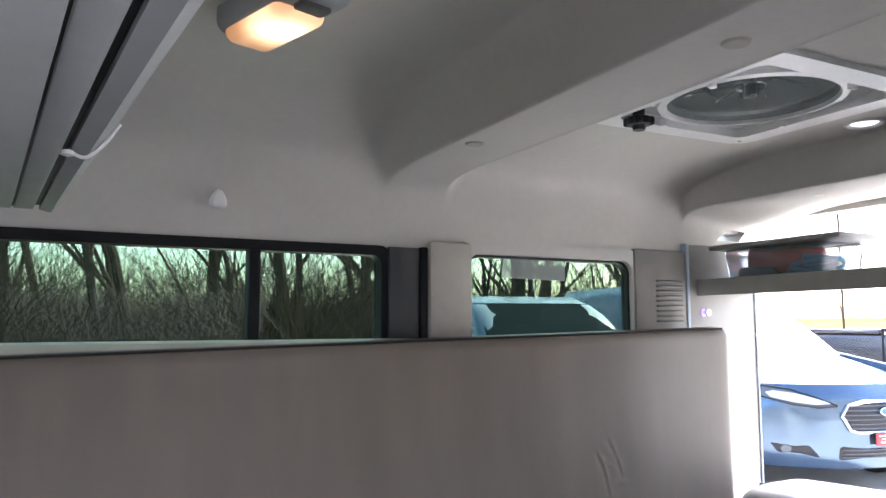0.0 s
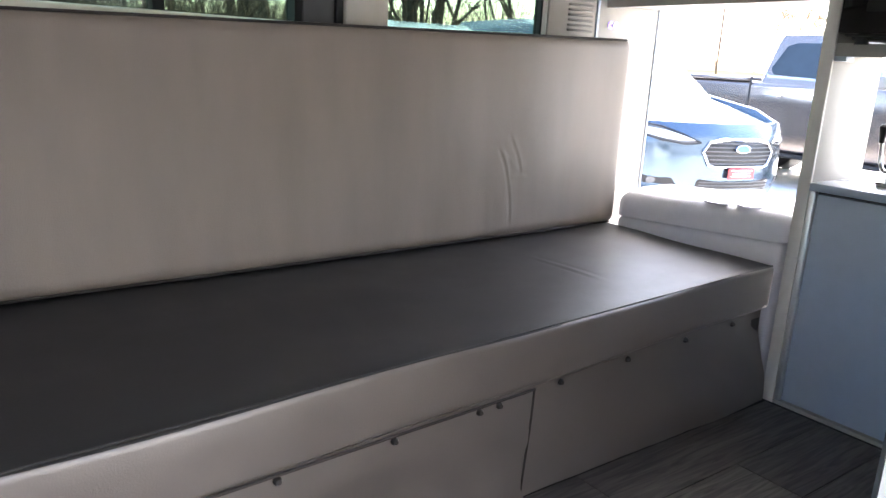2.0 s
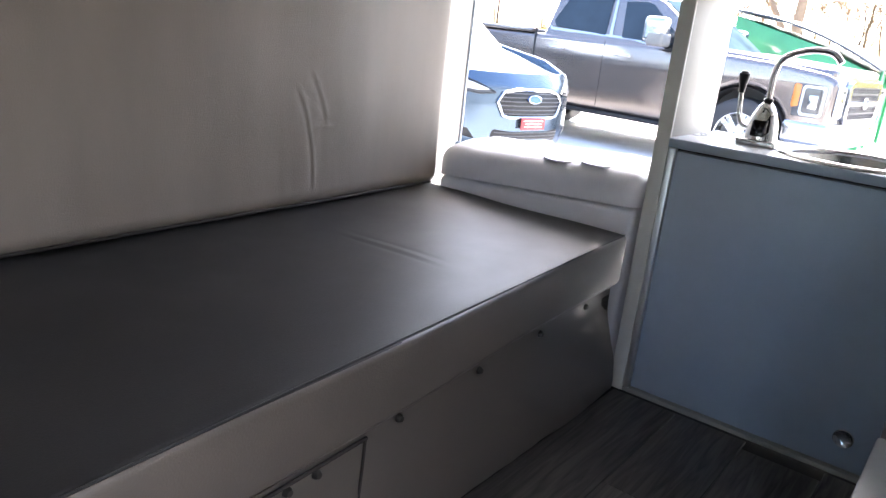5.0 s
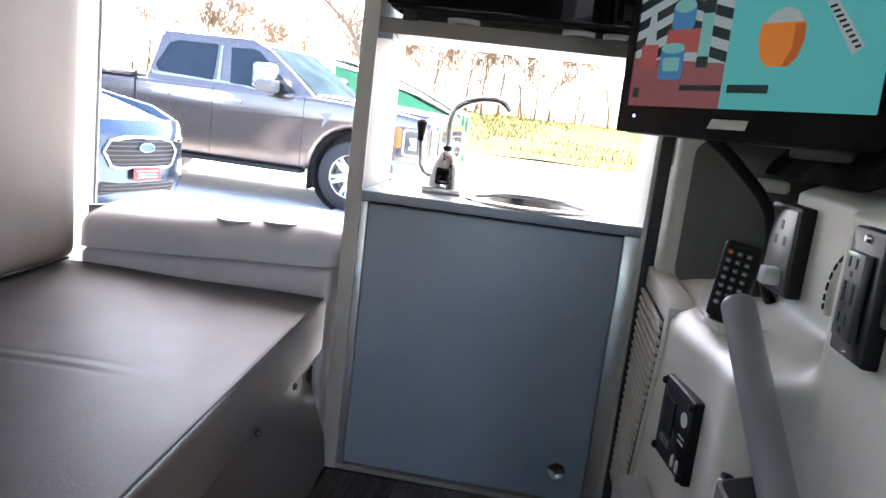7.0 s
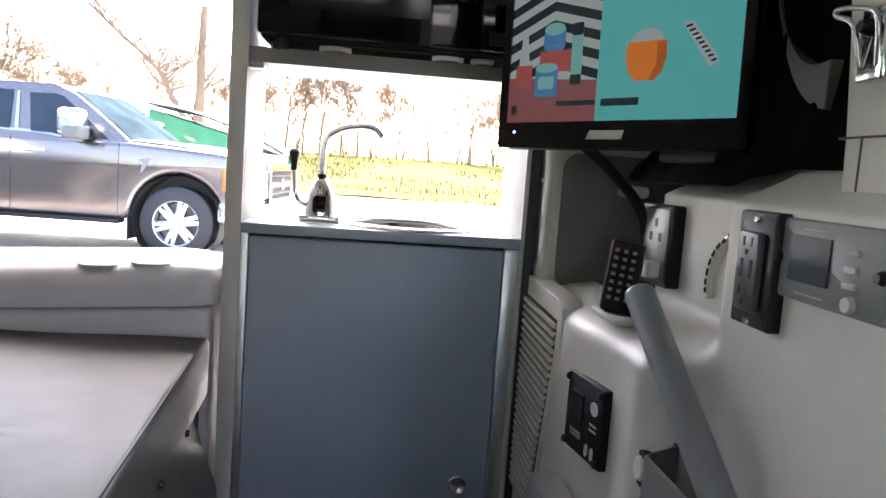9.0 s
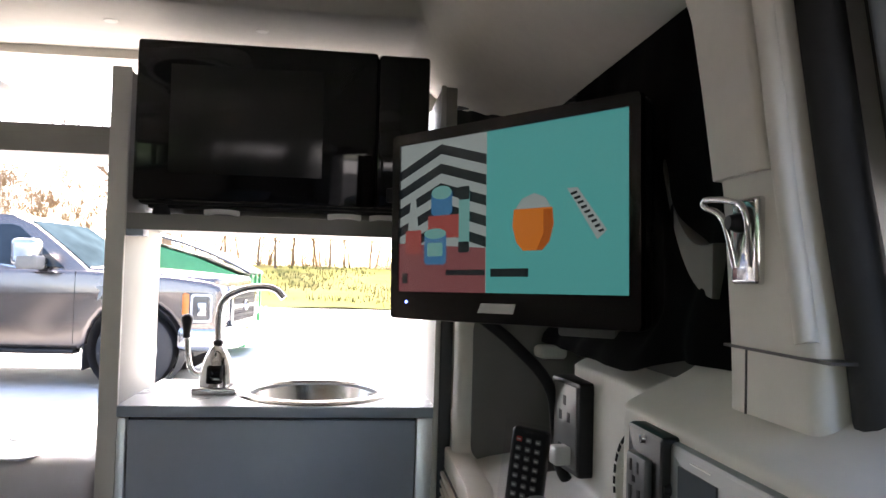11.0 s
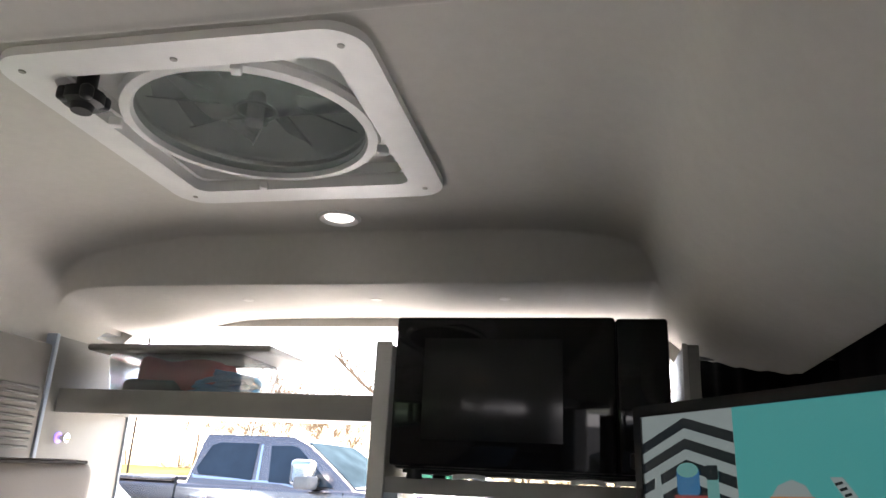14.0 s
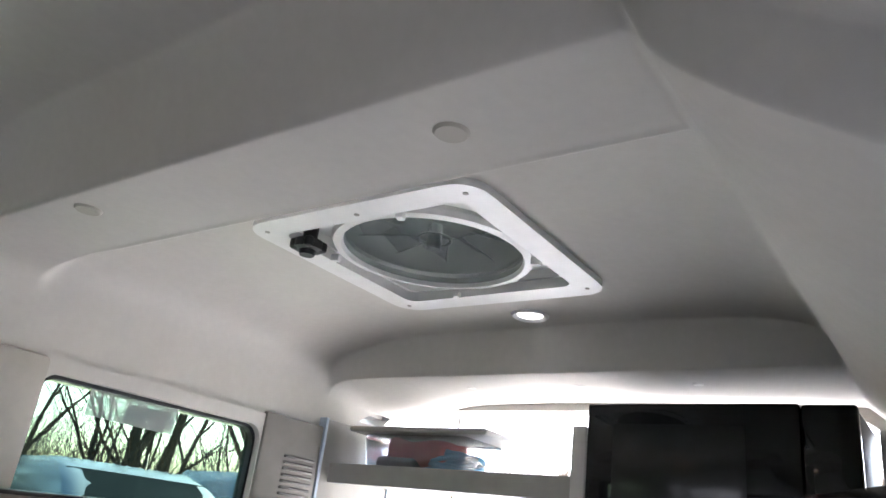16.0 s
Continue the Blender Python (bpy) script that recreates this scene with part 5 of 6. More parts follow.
# ---- outside ----
ground = tagged(link("ground", sheet(lambda x, y: (x, y, GROUND), [-300, -60, -15, 0, 5, 10, 15, 20, 28, 60, 400], [-300, -60, -20, -5, 0, 5, 10, 20, 60, 300]), M_GROUND), "pale concrete parking lot in bright sun", "ground", kind="structure")


def wheel(parent, x, y, r, w, m_rim):
    """A wheel: tyre and rim with spokes, axle along y."""
    side = -1 if y < 0 else 1
    tm = pose(x, y, r, 90)
    t = part("wheel", lathe([(r * 0.62, -w / 2), (r * 0.9, -w / 2), (r * 0.985, -w * 0.4), (r, -w * 0.25), (r, w * 0.25), (r * 0.985, w * 0.4), (r * 0.9, w / 2), (r * 0.62, w / 2)], 40, m=tm), M_RUBBER, parent, "black tyre")
    part("rim", lathe([(r * 0.63, -w * 0.49), (r * 0.60, -w * 0.47), (r * 0.57, -w * 0.3), (r * 0.57, w * 0.3), (r * 0.60, w * 0.47), (r * 0.63, w * 0.49)], 40, m=tm), m_rim, t)
    part("brake_disc", lathe([(0, -0.02), (r * 0.55, -0.02), (r * 0.55, 0.02), (0, 0.02)], 24, m=tm), M_TRIMD, t)
    for k in range(6):
        a = 2 * math.pi * k / 6 + 0.3
        sp = slab([(-0.045, 0.02), (0.045, 0.02), (0.06, r * 0.6), (0.015, r * 0.6), (0.0, r * 0.42), (-0.015, r * 0.6), (-0.06, r * 0.6)], "y", -0.02, 0.02, 0.006)
        moved(sp, pose(x, y + side * w * 0.36, r) @ pose(0, 0, 0, 0, math.degrees(a), 0))
        part("spoke", sp, m_rim, t)
    part("hub_cap", lathe([(0, 0.03), (0.05, 0.028), (0.075, 0.0), (0.075, -0.02)], 20, m=pose(x, y + side * w * 0.36, r, -90 * side)), m_rim, t)
    return t


M_RIM = mat("silver_rim", (0.62, 0.62, 0.62), 0.25, 0.8, vary=0.03)
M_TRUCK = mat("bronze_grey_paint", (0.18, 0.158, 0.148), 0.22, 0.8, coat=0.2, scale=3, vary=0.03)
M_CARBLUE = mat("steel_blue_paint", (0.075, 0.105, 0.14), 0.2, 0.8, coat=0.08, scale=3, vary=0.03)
M_LAMP = mat("headlamp_lens", (0.32, 0.335, 0.35), 0.12, vary=0.08, scale=30, coat=0.6)
M_LAMPD = mat("headlamp_housing", (0.055, 0.058, 0.062), 0.12, vary=0.08, scale=30)
M_BAR = mat("dark_grille_bar", (0.05, 0.05, 0.055), 0.4, vary=0.05)
M_AMBER = mat("amber_lens", (0.40, 0.13, 0.03), 0.2, vary=0.05)
M_CHR2 = mat("bright_chrome", (0.46, 0.46, 0.47), 0.16, 1.0, vary=0.03)


def make_truck(m):
    t = thing("pickup_truck", "bronze-grey crew cab pickup truck with chrome trim, parked", "pickup truck", m=m)
    W = 0.99
    arch = lambda cx, r: [(cx + r * math.cos(a), 0.46 + r * math.sin(a)) for a in steps(math.pi - 0.05, 0.05, 12)]
    # sides with wheel arches; front is +x
    prof = [(-4.9, 0.55)] + arch(-3.66, 0.52) + [(-3.0, 0.42), (-0.62, 0.42)] + arch(0.0, 0.52) + [(0.62, 0.42), (0.86, 0.45), (0.93, 0.62), (0.94, 1.06), (0.90, 1.15), (0.80, 1.20), (0.4, 1.25), (-0.55, 1.30), (-3.10, 1.30), (-4.9, 1.30)]
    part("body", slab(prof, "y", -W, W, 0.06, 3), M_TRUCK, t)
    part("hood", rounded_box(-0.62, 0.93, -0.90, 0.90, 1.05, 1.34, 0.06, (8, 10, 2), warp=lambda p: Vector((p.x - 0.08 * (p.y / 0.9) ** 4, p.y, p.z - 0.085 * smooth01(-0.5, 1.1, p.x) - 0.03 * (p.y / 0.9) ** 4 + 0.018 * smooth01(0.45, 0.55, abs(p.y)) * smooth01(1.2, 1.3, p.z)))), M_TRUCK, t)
    part("bed_rail", box(-4.9, -2.98, -W - 0.005, -W + 0.10, 1.30, 1.36, 0.02), M_TRUCK, t)
    part("bed_rail", box(-4.9, -2.98, W - 0.10, W + 0.005, 1.30, 1.36, 0.02), M_TRUCK, t)
    part("bed_gap", box(-2.94, -2.915, -W - 0.004, -W + 0.02, 0.50, 1.36), M_BLACK, t)
    # cab
    cowl = lambda q, v: -0.40 - 0.80 * q - 0.10 * q * q - 0.13 * abs(v) ** 2.4
    cab = bmesh.new()
    low = [(-0.52, 1.28), (-3.08, 1.28)]
    lv = []
    for k, z in enumerate(steps(1.28, 1.90, 6)):
        q = (z - 1.28) / 0.65
        xr = -2.88 + 0.10 * q
        top = smooth01(0.85, 1.0, q)
        hw = 0.955 - 0.20 * q - 0.04 * top
        ring = [(cowl(q, y / hw) - 0.14 * top, y) for y in steps(-hw, hw, 14)]
        ring += [(xr + 0.08, hw), (xr, hw - 0.1), (xr, -hw + 0.1), (xr + 0.08, -hw)]
        lv.append([cab.verts.new((x, y, z)) for x, y in ring])
    for a, b in zip(lv, lv[1:]):
        for i in range(len(a)):
            cab.faces.new((a[i], a[(i + 1) % len(a)], b[(i + 1) % len(b)], b[i]))
    cab.faces.new(lv[-1])
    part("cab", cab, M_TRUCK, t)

    def side_pane(name, pts, off=0.012):
        for s in (-1, 1):
            own = bmesh.new()
            vs = [own.verts.new((x, s * (0.955 - 0.20 * (z - 1.28) / 0.65 + off), z)) for x, z in pts]
            own.faces.new(vs)
            made = bmesh.ops.extrude_face_region(own, geom=own.faces[:])
            bmesh.ops.translate(own, vec=(0, -s * 0.02, 0), verts=[e for e in made["geom"] if isinstance(e, bmesh.types.BMVert)])
            part(name, own, M_CARGLASS if name == "side_window" else M_CHR2, t)

    side_pane("side_window", [(-0.80, 1.32), (-1.66, 1.35), (-1.74, 1.78), (-1.46, 1.79), (-1.36, 1.765)])
    side_pane("side_window", [(-1.90, 1.36), (-2.66, 1.41), (-2.71, 1.48), (-2.58, 1.76), (-2.46, 1.80), (-1.93, 1.80)])
    side_pane("window_trim", [(-0.78, 1.285), (-1.30, 1.30), (-1.50, 1.335), (-2.72, 1.36), (-2.77, 1.42), (-2.70, 1.39), (-1.50, 1.358), (-1.35, 1.322), (-0.84, 1.308)], 0.008)
    side_pane("window_trim", [(-1.80, 1.37), (-1.84, 1.37), (-1.88, 1.79), (-1.85, 1.79)], 0.014)
    ws = sheet(lambda u, v: (cowl(u, v * 0.93) + 0.014, v * 0.93 * (0.955 - 0.20 * u), 1.28 + 0.65 * u), steps(0.04, 0.86, 6), steps(-1, 1, 14), thick=(-0.02, 0, -0.01))
    part("windshield", ws, mat("windshield_glass", (0.05, 0.075, 0.088), 0.5, vary=0.2, scale=3, spec=0.0), t)
    # front
    part("grille", slab(rrect(-0.62, 0.62, 0.72, 1.12, 0.08), "x", 0.90, 0.968, 0.02), M_BLACK, t)
    for row in range(5):
        for k in range(-7, 8):
            y, z = k * 0.078 + 0.039 * (row % 2), 0.775 + 0.07 * row
            if abs(y) < 0.55:
                part("mesh_cell", ringplate(circle(y, z, 0.036, 6, 0.034), circle(y, z, 0.026, 6, 0.024), "x", 0.966, 0.976), M_BAR, t)
    part("grille_surround", ringplate(rrect(-0.66, 0.66, 0.68, 1.15, 0.09), rrect(-0.58, 0.58, 0.74, 1.09, 0.07), "x", 0.90, 0.975), M_CHR2, t)
    part("grille_bar", box(0.95, 0.99, -0.66, 0.66, 0.895, 0.94, 0.01), M_CHR2, t, "wide chrome grille bar")
    part("badge", slab(circle(0, 0.918, 0.11, 24, 0.065), "x", 0.98, 1.0, 0.006), M_CHR2, t, "chrome-rimmed oval badge")
    part("badge_face", slab(circle(0, 0.918, 0.095, 24, 0.05), "x", 0.998, 1.004, 0.002), mat("dark_blue_badge", (0.02, 0.04, 0.10), 0.25, vary=0.0), t)
    for s in (-1, 1):
        part("headlight", rounded_box(0.55, 0.95, min(s * 0.66, s * 1.0), max(s * 0.66, s * 1.0), 0.72, 1.10, 0.05, (4, 3, 3), warp=lambda p: Vector((p.x - 0.25 * smooth01(0.72, 1.0, abs(p.y)) ** 2 * (p.x - 0.4), p.y, p.z))), M_LAMPD, t, "clear headlight")
        part("light_guide", ringplate(rrect(0.60, 0.84, 0.75, 1.07, 0.04), rrect(0.625, 0.815, 0.78, 1.04, 0.03), "y", s * 1.0, s * 1.008), M_LAMP, t, "white headlight surround")
        part("light_guide", ringplate(rrect(min(s * 0.70, s * 0.97), max(s * 0.70, s * 0.97), 0.77, 1.08, 0.03), rrect(min(s * 0.73, s * 0.94), max(s * 0.73, s * 0.94), 0.80, 1.05, 0.02), "x", 0.935, 0.955), M_LAMP, t, "white headlight surround")
        part("lamp_unit", box(0.93, 0.958, min(s * 0.77, s * 0.90), max(s * 0.77, s * 0.90), 0.83, 1.02, 0.006), M_CHR2, t, "square projector lamp")
        part("lamp_unit", box(0.68, 0.77, min(s * 1.0, s * 1.006), max(s * 1.0, s * 1.006), 0.83, 0.97, 0.002), M_CHR2, t)
        part("marker_lamp", rounded_box(0.50, 0.60, min(s * 0.93, s * 1.003), max(s * 0.93, s * 1.003), 0.82, 1.08, 0.03, (2, 2, 2)), M_AMBER, t, "amber marker lamp")
        part("front_bumper", rounded_box(0.58, 1.06, min(s * 0.02, s * 1.012), max(s * 0.02, s * 1.012), 0.44, 0.70, 0.06, (5, 6, 3), warp=lambda p: Vector((p.x - 0.13 * smooth01(0.5, 1.0, abs(p.y)), p.y, p.z))), M_CHR2, t, "chrome bumper half")
        mir = part("mirror", rounded_box(-1.22, -0.95, min(s * 1.08, s * 1.30), max(s * 1.08, s * 1.30), 1.32, 1.62, 0.06, (3, 3, 3)), mat("mirror_chrome", (0.42, 0.43, 0.45), 0.2, 1.0, vary=0.05), t, "chrome towing mirror")
        part("mirror_base", box(-1.10, -0.98, min(s * 0.93, s * 1.10), max(s * 0.93, s * 1.10), 1.34, 1.42, 0.02), M_BLACK, mir)
        part("mirror_cap", rounded_box(-1.16, -0.94, min(s * 1.065, s * 1.305), max(s * 1.065, s * 1.305), 1.29, 1.45, 0.04, (2, 2, 2)), M_TRIMD, mir, "dark lower mirror housing")
        for x in (-1.58, -2.56):
            part("door_handle", rounded_box(x - 0.12, x + 0.12, min(s * 0.985, s * 1.025), max(s * 0.985, s * 1.025), 1.12, 1.165, 0.015, (4, 1, 1)), M_CHR2, t, "chrome door handle")
        part("fender_badge", slab([(-0.44, 1.12), (-0.29, 1.135), (-0.31, 1.11), (-0.40, 0.97), (-0.415, 0.97), (-0.39, 1.08)], "y", s * W - 0.004, s * W + 0.012), M_GREYP, t)
        part("running_board", box(-3.0, -0.62, min(s * 0.86, s * 1.05), max(s * 0.86, s * 1.05), 0.38, 0.43, 0.015), M_BLACK, t, "dark running board")
        part("door_seam", box(-0.66, -0.655, min(s * 0.98, s * 0.992), max(s * 0.98, s * 0.992), 0.48, 1.28), M_BLACK, t)
        part("door_seam", box(-1.86, -1.855, min(s * 0.98, s * 0.992), max(s * 0.98, s * 0.992), 0.48, 1.28), M_BLACK, t)
        part("mud_flap", box(-0.56, -0.54, min(s * 0.72, s * 0.98), max(s * 0.72, s * 0.98), 0.20, 0.50, 0.01), M_RUBBER, t)
        for x in (0.0, -3.66):
            if s > 0:
                part("axle_housing", box(x - 0.56, x + 0.56, -0.66, 0.66, 0.34, 1.0), M_RUBBER, t, "dark underbody")
            part("arch_lining", lathe([(0.50, -0.28), (0.50, 0.05)], 32, m=pose(x, s * 0.72, 0.46, 90 * s)), M_RUBBER, t)
            wheel(t, x, s * 0.86, 0.42, 0.28, M_RIM)
    return t


def make_car(m, name="compact_van", label="steel-blue compact van with a hexagonal chrome grille, parked", group="", screen=None):
    t = thing(name, label, "van", m=m, group=group)
    # nose: x over (y, z); front axle at x = 0
    nose = lambda y, z: 0.93 - 0.10 * max(0, (z - 0.62) / 0.3) ** 2 - 0.05 * max(0, (0.45 - z) / 0.2) ** 2 - 0.42 * (abs(y) / 0.91) ** 2.6
    hood = lambda x, y: 1.17 - 0.33 * smooth01(-1.0, 1.15, x) ** 1.3 - 0.10 * (abs(y) / 0.9) ** 3
    ysn = steps(-0.91, 0.91, 30)
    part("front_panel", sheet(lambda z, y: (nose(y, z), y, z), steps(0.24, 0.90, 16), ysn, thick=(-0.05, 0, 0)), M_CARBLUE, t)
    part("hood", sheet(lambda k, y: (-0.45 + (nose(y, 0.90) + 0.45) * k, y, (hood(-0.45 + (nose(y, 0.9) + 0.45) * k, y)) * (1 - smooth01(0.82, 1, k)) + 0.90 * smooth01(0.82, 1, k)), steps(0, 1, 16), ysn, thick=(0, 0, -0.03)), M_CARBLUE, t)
    for s in (-1, 1):
        prof = [(0.50, 0.26), (0.50, 0.88), (0.2, 1.0), (-0.5, 1.10), (-3.8, 1.12), (-3.85, 0.35)]
        prof += [(-3.06 + 0.37 * math.cos(a), 0.30 + 0.37 * math.sin(a)) for a in steps(math.pi, 0.0, 10)]
        prof += [(0.37 * math.cos(a), 0.30 + 0.37 * math.sin(a)) for a in steps(math.pi, 0.0, 10)]
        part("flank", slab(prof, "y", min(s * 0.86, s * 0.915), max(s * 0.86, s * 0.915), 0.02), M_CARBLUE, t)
        for x in (0.0, -3.06):
            wheel(t, x, s * 0.80, 0.325, 0.21, M_RIM)
    gh = bmesh.new()
    lv = []
    for q in steps(0, 1, 7):
        top = smooth01(0.8, 1, q)
        z = 1.06 + 0.77 * q
        lv.append([gh.verts.new((x, y, z)) for x, y in rrect(-3.85 + 0.12 * q, -0.42 - 0.95 * q - 0.30 * q * q * q - 0.2 * top, -0.90 + 0.17 * q + 0.05 * top, 0.90 - 0.17 * q - 0.05 * top, 0.14, 4)])
    for a, b in zip(lv, lv[1:]):
        for i in range(len(a)):
            gh.faces.new((a[i], a[(i + 1) % len(a)], b[(i + 1) % len(b)], b[i]))
    gh.faces.new(lv[-1])
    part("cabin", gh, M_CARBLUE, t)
    ws = sheet(lambda u, v: (-0.31 - 0.95 * u - 0.28 * u ** 3 - 0.10 * abs(v) ** 3, v * (0.83 - 0.14 * u), 1.075 + 0.70 * u), steps(0.0, 0.95, 8), steps(-1, 1, 10), thick=(-0.03, 0, -0.01))
    part("windshield", ws, screen or mat("pale_windshield", (0.10, 0.13, 0.15), 0.04, vary=0.1, spec=1.0, coat=1.0), t)
    hexo = [(-0.40, 0.66), (-0.34, 0.74), (-0.2, 0.765), (0.2, 0.765), (0.34, 0.74), (0.40, 0.66), (0.34, 0.545), (0.28, 0.53), (-0.28, 0.53), (-0.34, 0.545)]

    def on_nose(outline, out, thick=0.02):
        own = bmesh.new()
        k = 10
        cu = sum(u for u, v in outline) / len(outline)
        cv = sum(v for u, v in outline) / len(outline)
        rings = [[own.verts.new((nose(cu + (u - cu) * f, cv + (v - cv) * f) + out, cu + (u - cu) * f, cv + (v - cv) * f)) for u, v in outline] for f in (1.0, 0.75, 0.5, 0.25)]
        for a, b in zip(rings, rings[1:]):
            for i in range(len(a)):
                own.faces.new((a[i], a[(i + 1) % len(a)], b[(i + 1) % len(a)], b[i]))
        own.faces.new(rings[-1])
        made = bmesh.ops.extrude_face_region(own, geom=own.faces[:])
        bmesh.ops.translate(own, vec=(-thick - out, 0, 0), verts=[e for e in made["geom"] if isinstance(e, bmesh.types.BMVert)])
        return own

    fine = [(a[0] + (b[0] - a[0]) * k / 3, a[1] + (b[1] - a[1]) * k / 3) for a, b in zip(hexo, hexo[1:] + hexo[:1]) for k in range(3)]
    part("grille_surround", tube([(nose(u, v) + 0.012, u, v) for u, v in fine + fine[:1]], 0.014, 8), M_CHR2, t, "chrome grille surround")
    g = part("grille", on_nose(fine, 0.004), M_BLACK, t, "black mesh grille")
    for z in (0.56, 0.595, 0.63, 0.665, 0.70, 0.735):
        w = 0.33 if z < 0.6 or z > 0.72 else 0.375
        part("grille_bar", tube([(nose(y, z) + 0.012, y, z) for y in steps(-w, w, 12)], 0.005, 6), M_BAR, g)
    part("badge", on_nose(circle(0, 0.69, 0.078, 20, 0.034), 0.026), mat("blue_badge", (0.03, 0.08, 0.25), 0.2, vary=0.0), t, "blue oval badge")
    part("badge_rim", tube([(nose(u, v) + 0.028, u, v) for u, v in circle(0, 0.69, 0.078, 20, 0.034) + [(0.078, 0.69)]], 0.005, 6), M_CHR2, t)
    low = rrect(-0.42, 0.42, 0.31, 0.42, 0.03)
    lg = part("lower_grille", on_nose(low, 0.006), M_BLACK, t)
    for z in (0.335, 0.365, 0.395):
        part("grille_bar", tube([(nose(y, z) + 0.012, y, z) for y in steps(-0.40, 0.40, 12)], 0.005, 6), M_BAR, lg)
    for s in (-1, 1):
        hl = [(s * 0.42, 0.735), (s * 0.55, 0.80), (s * 0.70, 0.86), (s * 0.84, 0.885), (s * 0.895, 0.86), (s * 0.87, 0.80), (s * 0.72, 0.745), (s * 0.55, 0.72)]
        lampu = part("headlight", on_nose(hl, 0.012), M_LAMPD, t, "swept-back headlight with dark housing")
        inner = [(0.62 * s + (u - 0.62 * s) * 0.8, 0.785 + (v - 0.785) * 0.62) for u, v in hl]
        part("reflector", on_nose(inner, 0.018), M_LAMP, lampu, "clear bright reflector")
        part("lamp_rim", tube([(nose(u, v) + 0.014, u, v) for u, v in hl + hl[:1]], 0.008, 6), M_BLACK, lampu)
        part("indicator", on_nose([(s * 0.868, 0.82), (s * 0.903, 0.875), (s * 0.906, 0.80), (s * 0.885, 0.78)], 0.016), M_AMBER, t)
        part("fog_lamp_surround", on_nose([(s * 0.55, 0.33), (s * 0.80, 0.36), (s * 0.84, 0.43), (s * 0.62, 0.42)], 0.006), M_BLACK, t)
        part("fog_lamp", on_nose(circle(s * 0.76, 0.39, 0.03, 14), 0.016), M_LAMPD, t)
        if s < 0:
            part("mirror", rounded_box(-0.62, -0.45, min(s * 0.98, s * 1.16), max(s * 0.98, s * 1.16), 1.10, 1.28, 0.04, (2, 2, 2)), M_CARBLUE, t)
        part("wiper", tube([(-0.34, s * 0.08, 1.10), (-0.40, s * 0.45, 1.125)], 0.008, 6), M_BLACK, t)
    sg = part("dealer_plate", box(0.955, 0.965, -0.15, 0.15, 0.425, 0.525, 0.003), mat("red_sign", (0.24, 0.012, 0.016), 0.4, vary=0.03), t, "red dealer plate with pale lettering bars")
    for z, w in ((0.503, 0.12), (0.478, 0.10), (0.453, 0.11)):
        part("lettering_bar", box(0.9655, 0.967, -w, w, z - 0.004, z + 0.004), M_TRIM, sg)
    part("antenna", tube([(-1.56, 0.05, 1.80), (-1.70, 0.10, 1.97)], 0.009, 6), M_BLACK, t)
    return t


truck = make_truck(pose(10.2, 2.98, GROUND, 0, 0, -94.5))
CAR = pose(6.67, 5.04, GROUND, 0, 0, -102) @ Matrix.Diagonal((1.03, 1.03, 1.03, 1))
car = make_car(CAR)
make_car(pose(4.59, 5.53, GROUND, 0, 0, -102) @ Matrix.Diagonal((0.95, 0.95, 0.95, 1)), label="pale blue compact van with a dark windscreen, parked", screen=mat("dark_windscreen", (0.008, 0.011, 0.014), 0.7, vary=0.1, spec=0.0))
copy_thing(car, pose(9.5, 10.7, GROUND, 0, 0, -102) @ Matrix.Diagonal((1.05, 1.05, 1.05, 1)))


# ---- trees, brush and grass ----
M_BARK = mat("grey_brown_bark", (0.05, 0.042, 0.035), 0.9, spec=0.0, scale=14, vary=0.15, bump=0.5, bscale=40)
M_TWIG = mat("dry_twigs", (0.11, 0.08, 0.055), 0.9, spec=0.0, scale=2, vary=0.2)
M_BRUSH = mat("rust_brown_brush", (0.20, 0.13, 0.075), 0.9, spec=0.0, scale=1.2, vary=0.25)
M_GRASS = mat("spring_grass", (0.085, 0.088, 0.026), 0.9, spec=0.0, scale=0.5, vary=0.3, alt=(0.14, 0.12, 0.055), bump=0.8, bscale=30)


def bare_tree(seed, height, spread, depth=6, least=0.0):
    """Trunk and twigs of a leafless tree, as two meshes."""
    rnd = random.Random(seed)
    trunk, twigs = bmesh.new(), bmesh.new()

    def grow(p, d, length, r, level):
        pts, radii = [p], [r]
        n = 4 if level < 2 else 3
        for i in range(n):
            d = (d + Vector((rnd.uniform(-1, 1), rnd.uniform(-1, 1), rnd.uniform(-0.4, 0.7))) * 0.16).normalized()
            p = p + d * length / n
            pts.append(p)
            radii.append(max(least, r * (1 - 0.42 * (i + 1) / n)))
        tube(pts, r, 7 if level < 2 else 3, bm=trunk if level < 2 else twigs, cap=False, radii=radii)
        if level >= depth:
            return
        for k in range(rnd.choice((2, 3, 3)) if level else 4):
            side = Vector((rnd.uniform(-1, 1), rnd.uniform(-1, 1), rnd.uniform(-0.1, 0.6))).normalized()
            at = pts[-1] if k == 0 else pts[rnd.randint(max(1, n - 2), n)]
            grow(at, (d * (1.0 if k == 0 else 0.75) + side * spread * (0.35 if k == 0 else 0.9)).normalized(), length * rnd.uniform(0.58, 0.8), radii[-1] * rnd.uniform(0.55, 0.8), level + 1)

    grow(Vector((0, 0, -0.1)), Vector((0, 0, 1)), height * 0.36, height * 0.0115, 0)
    return trunk, twigs


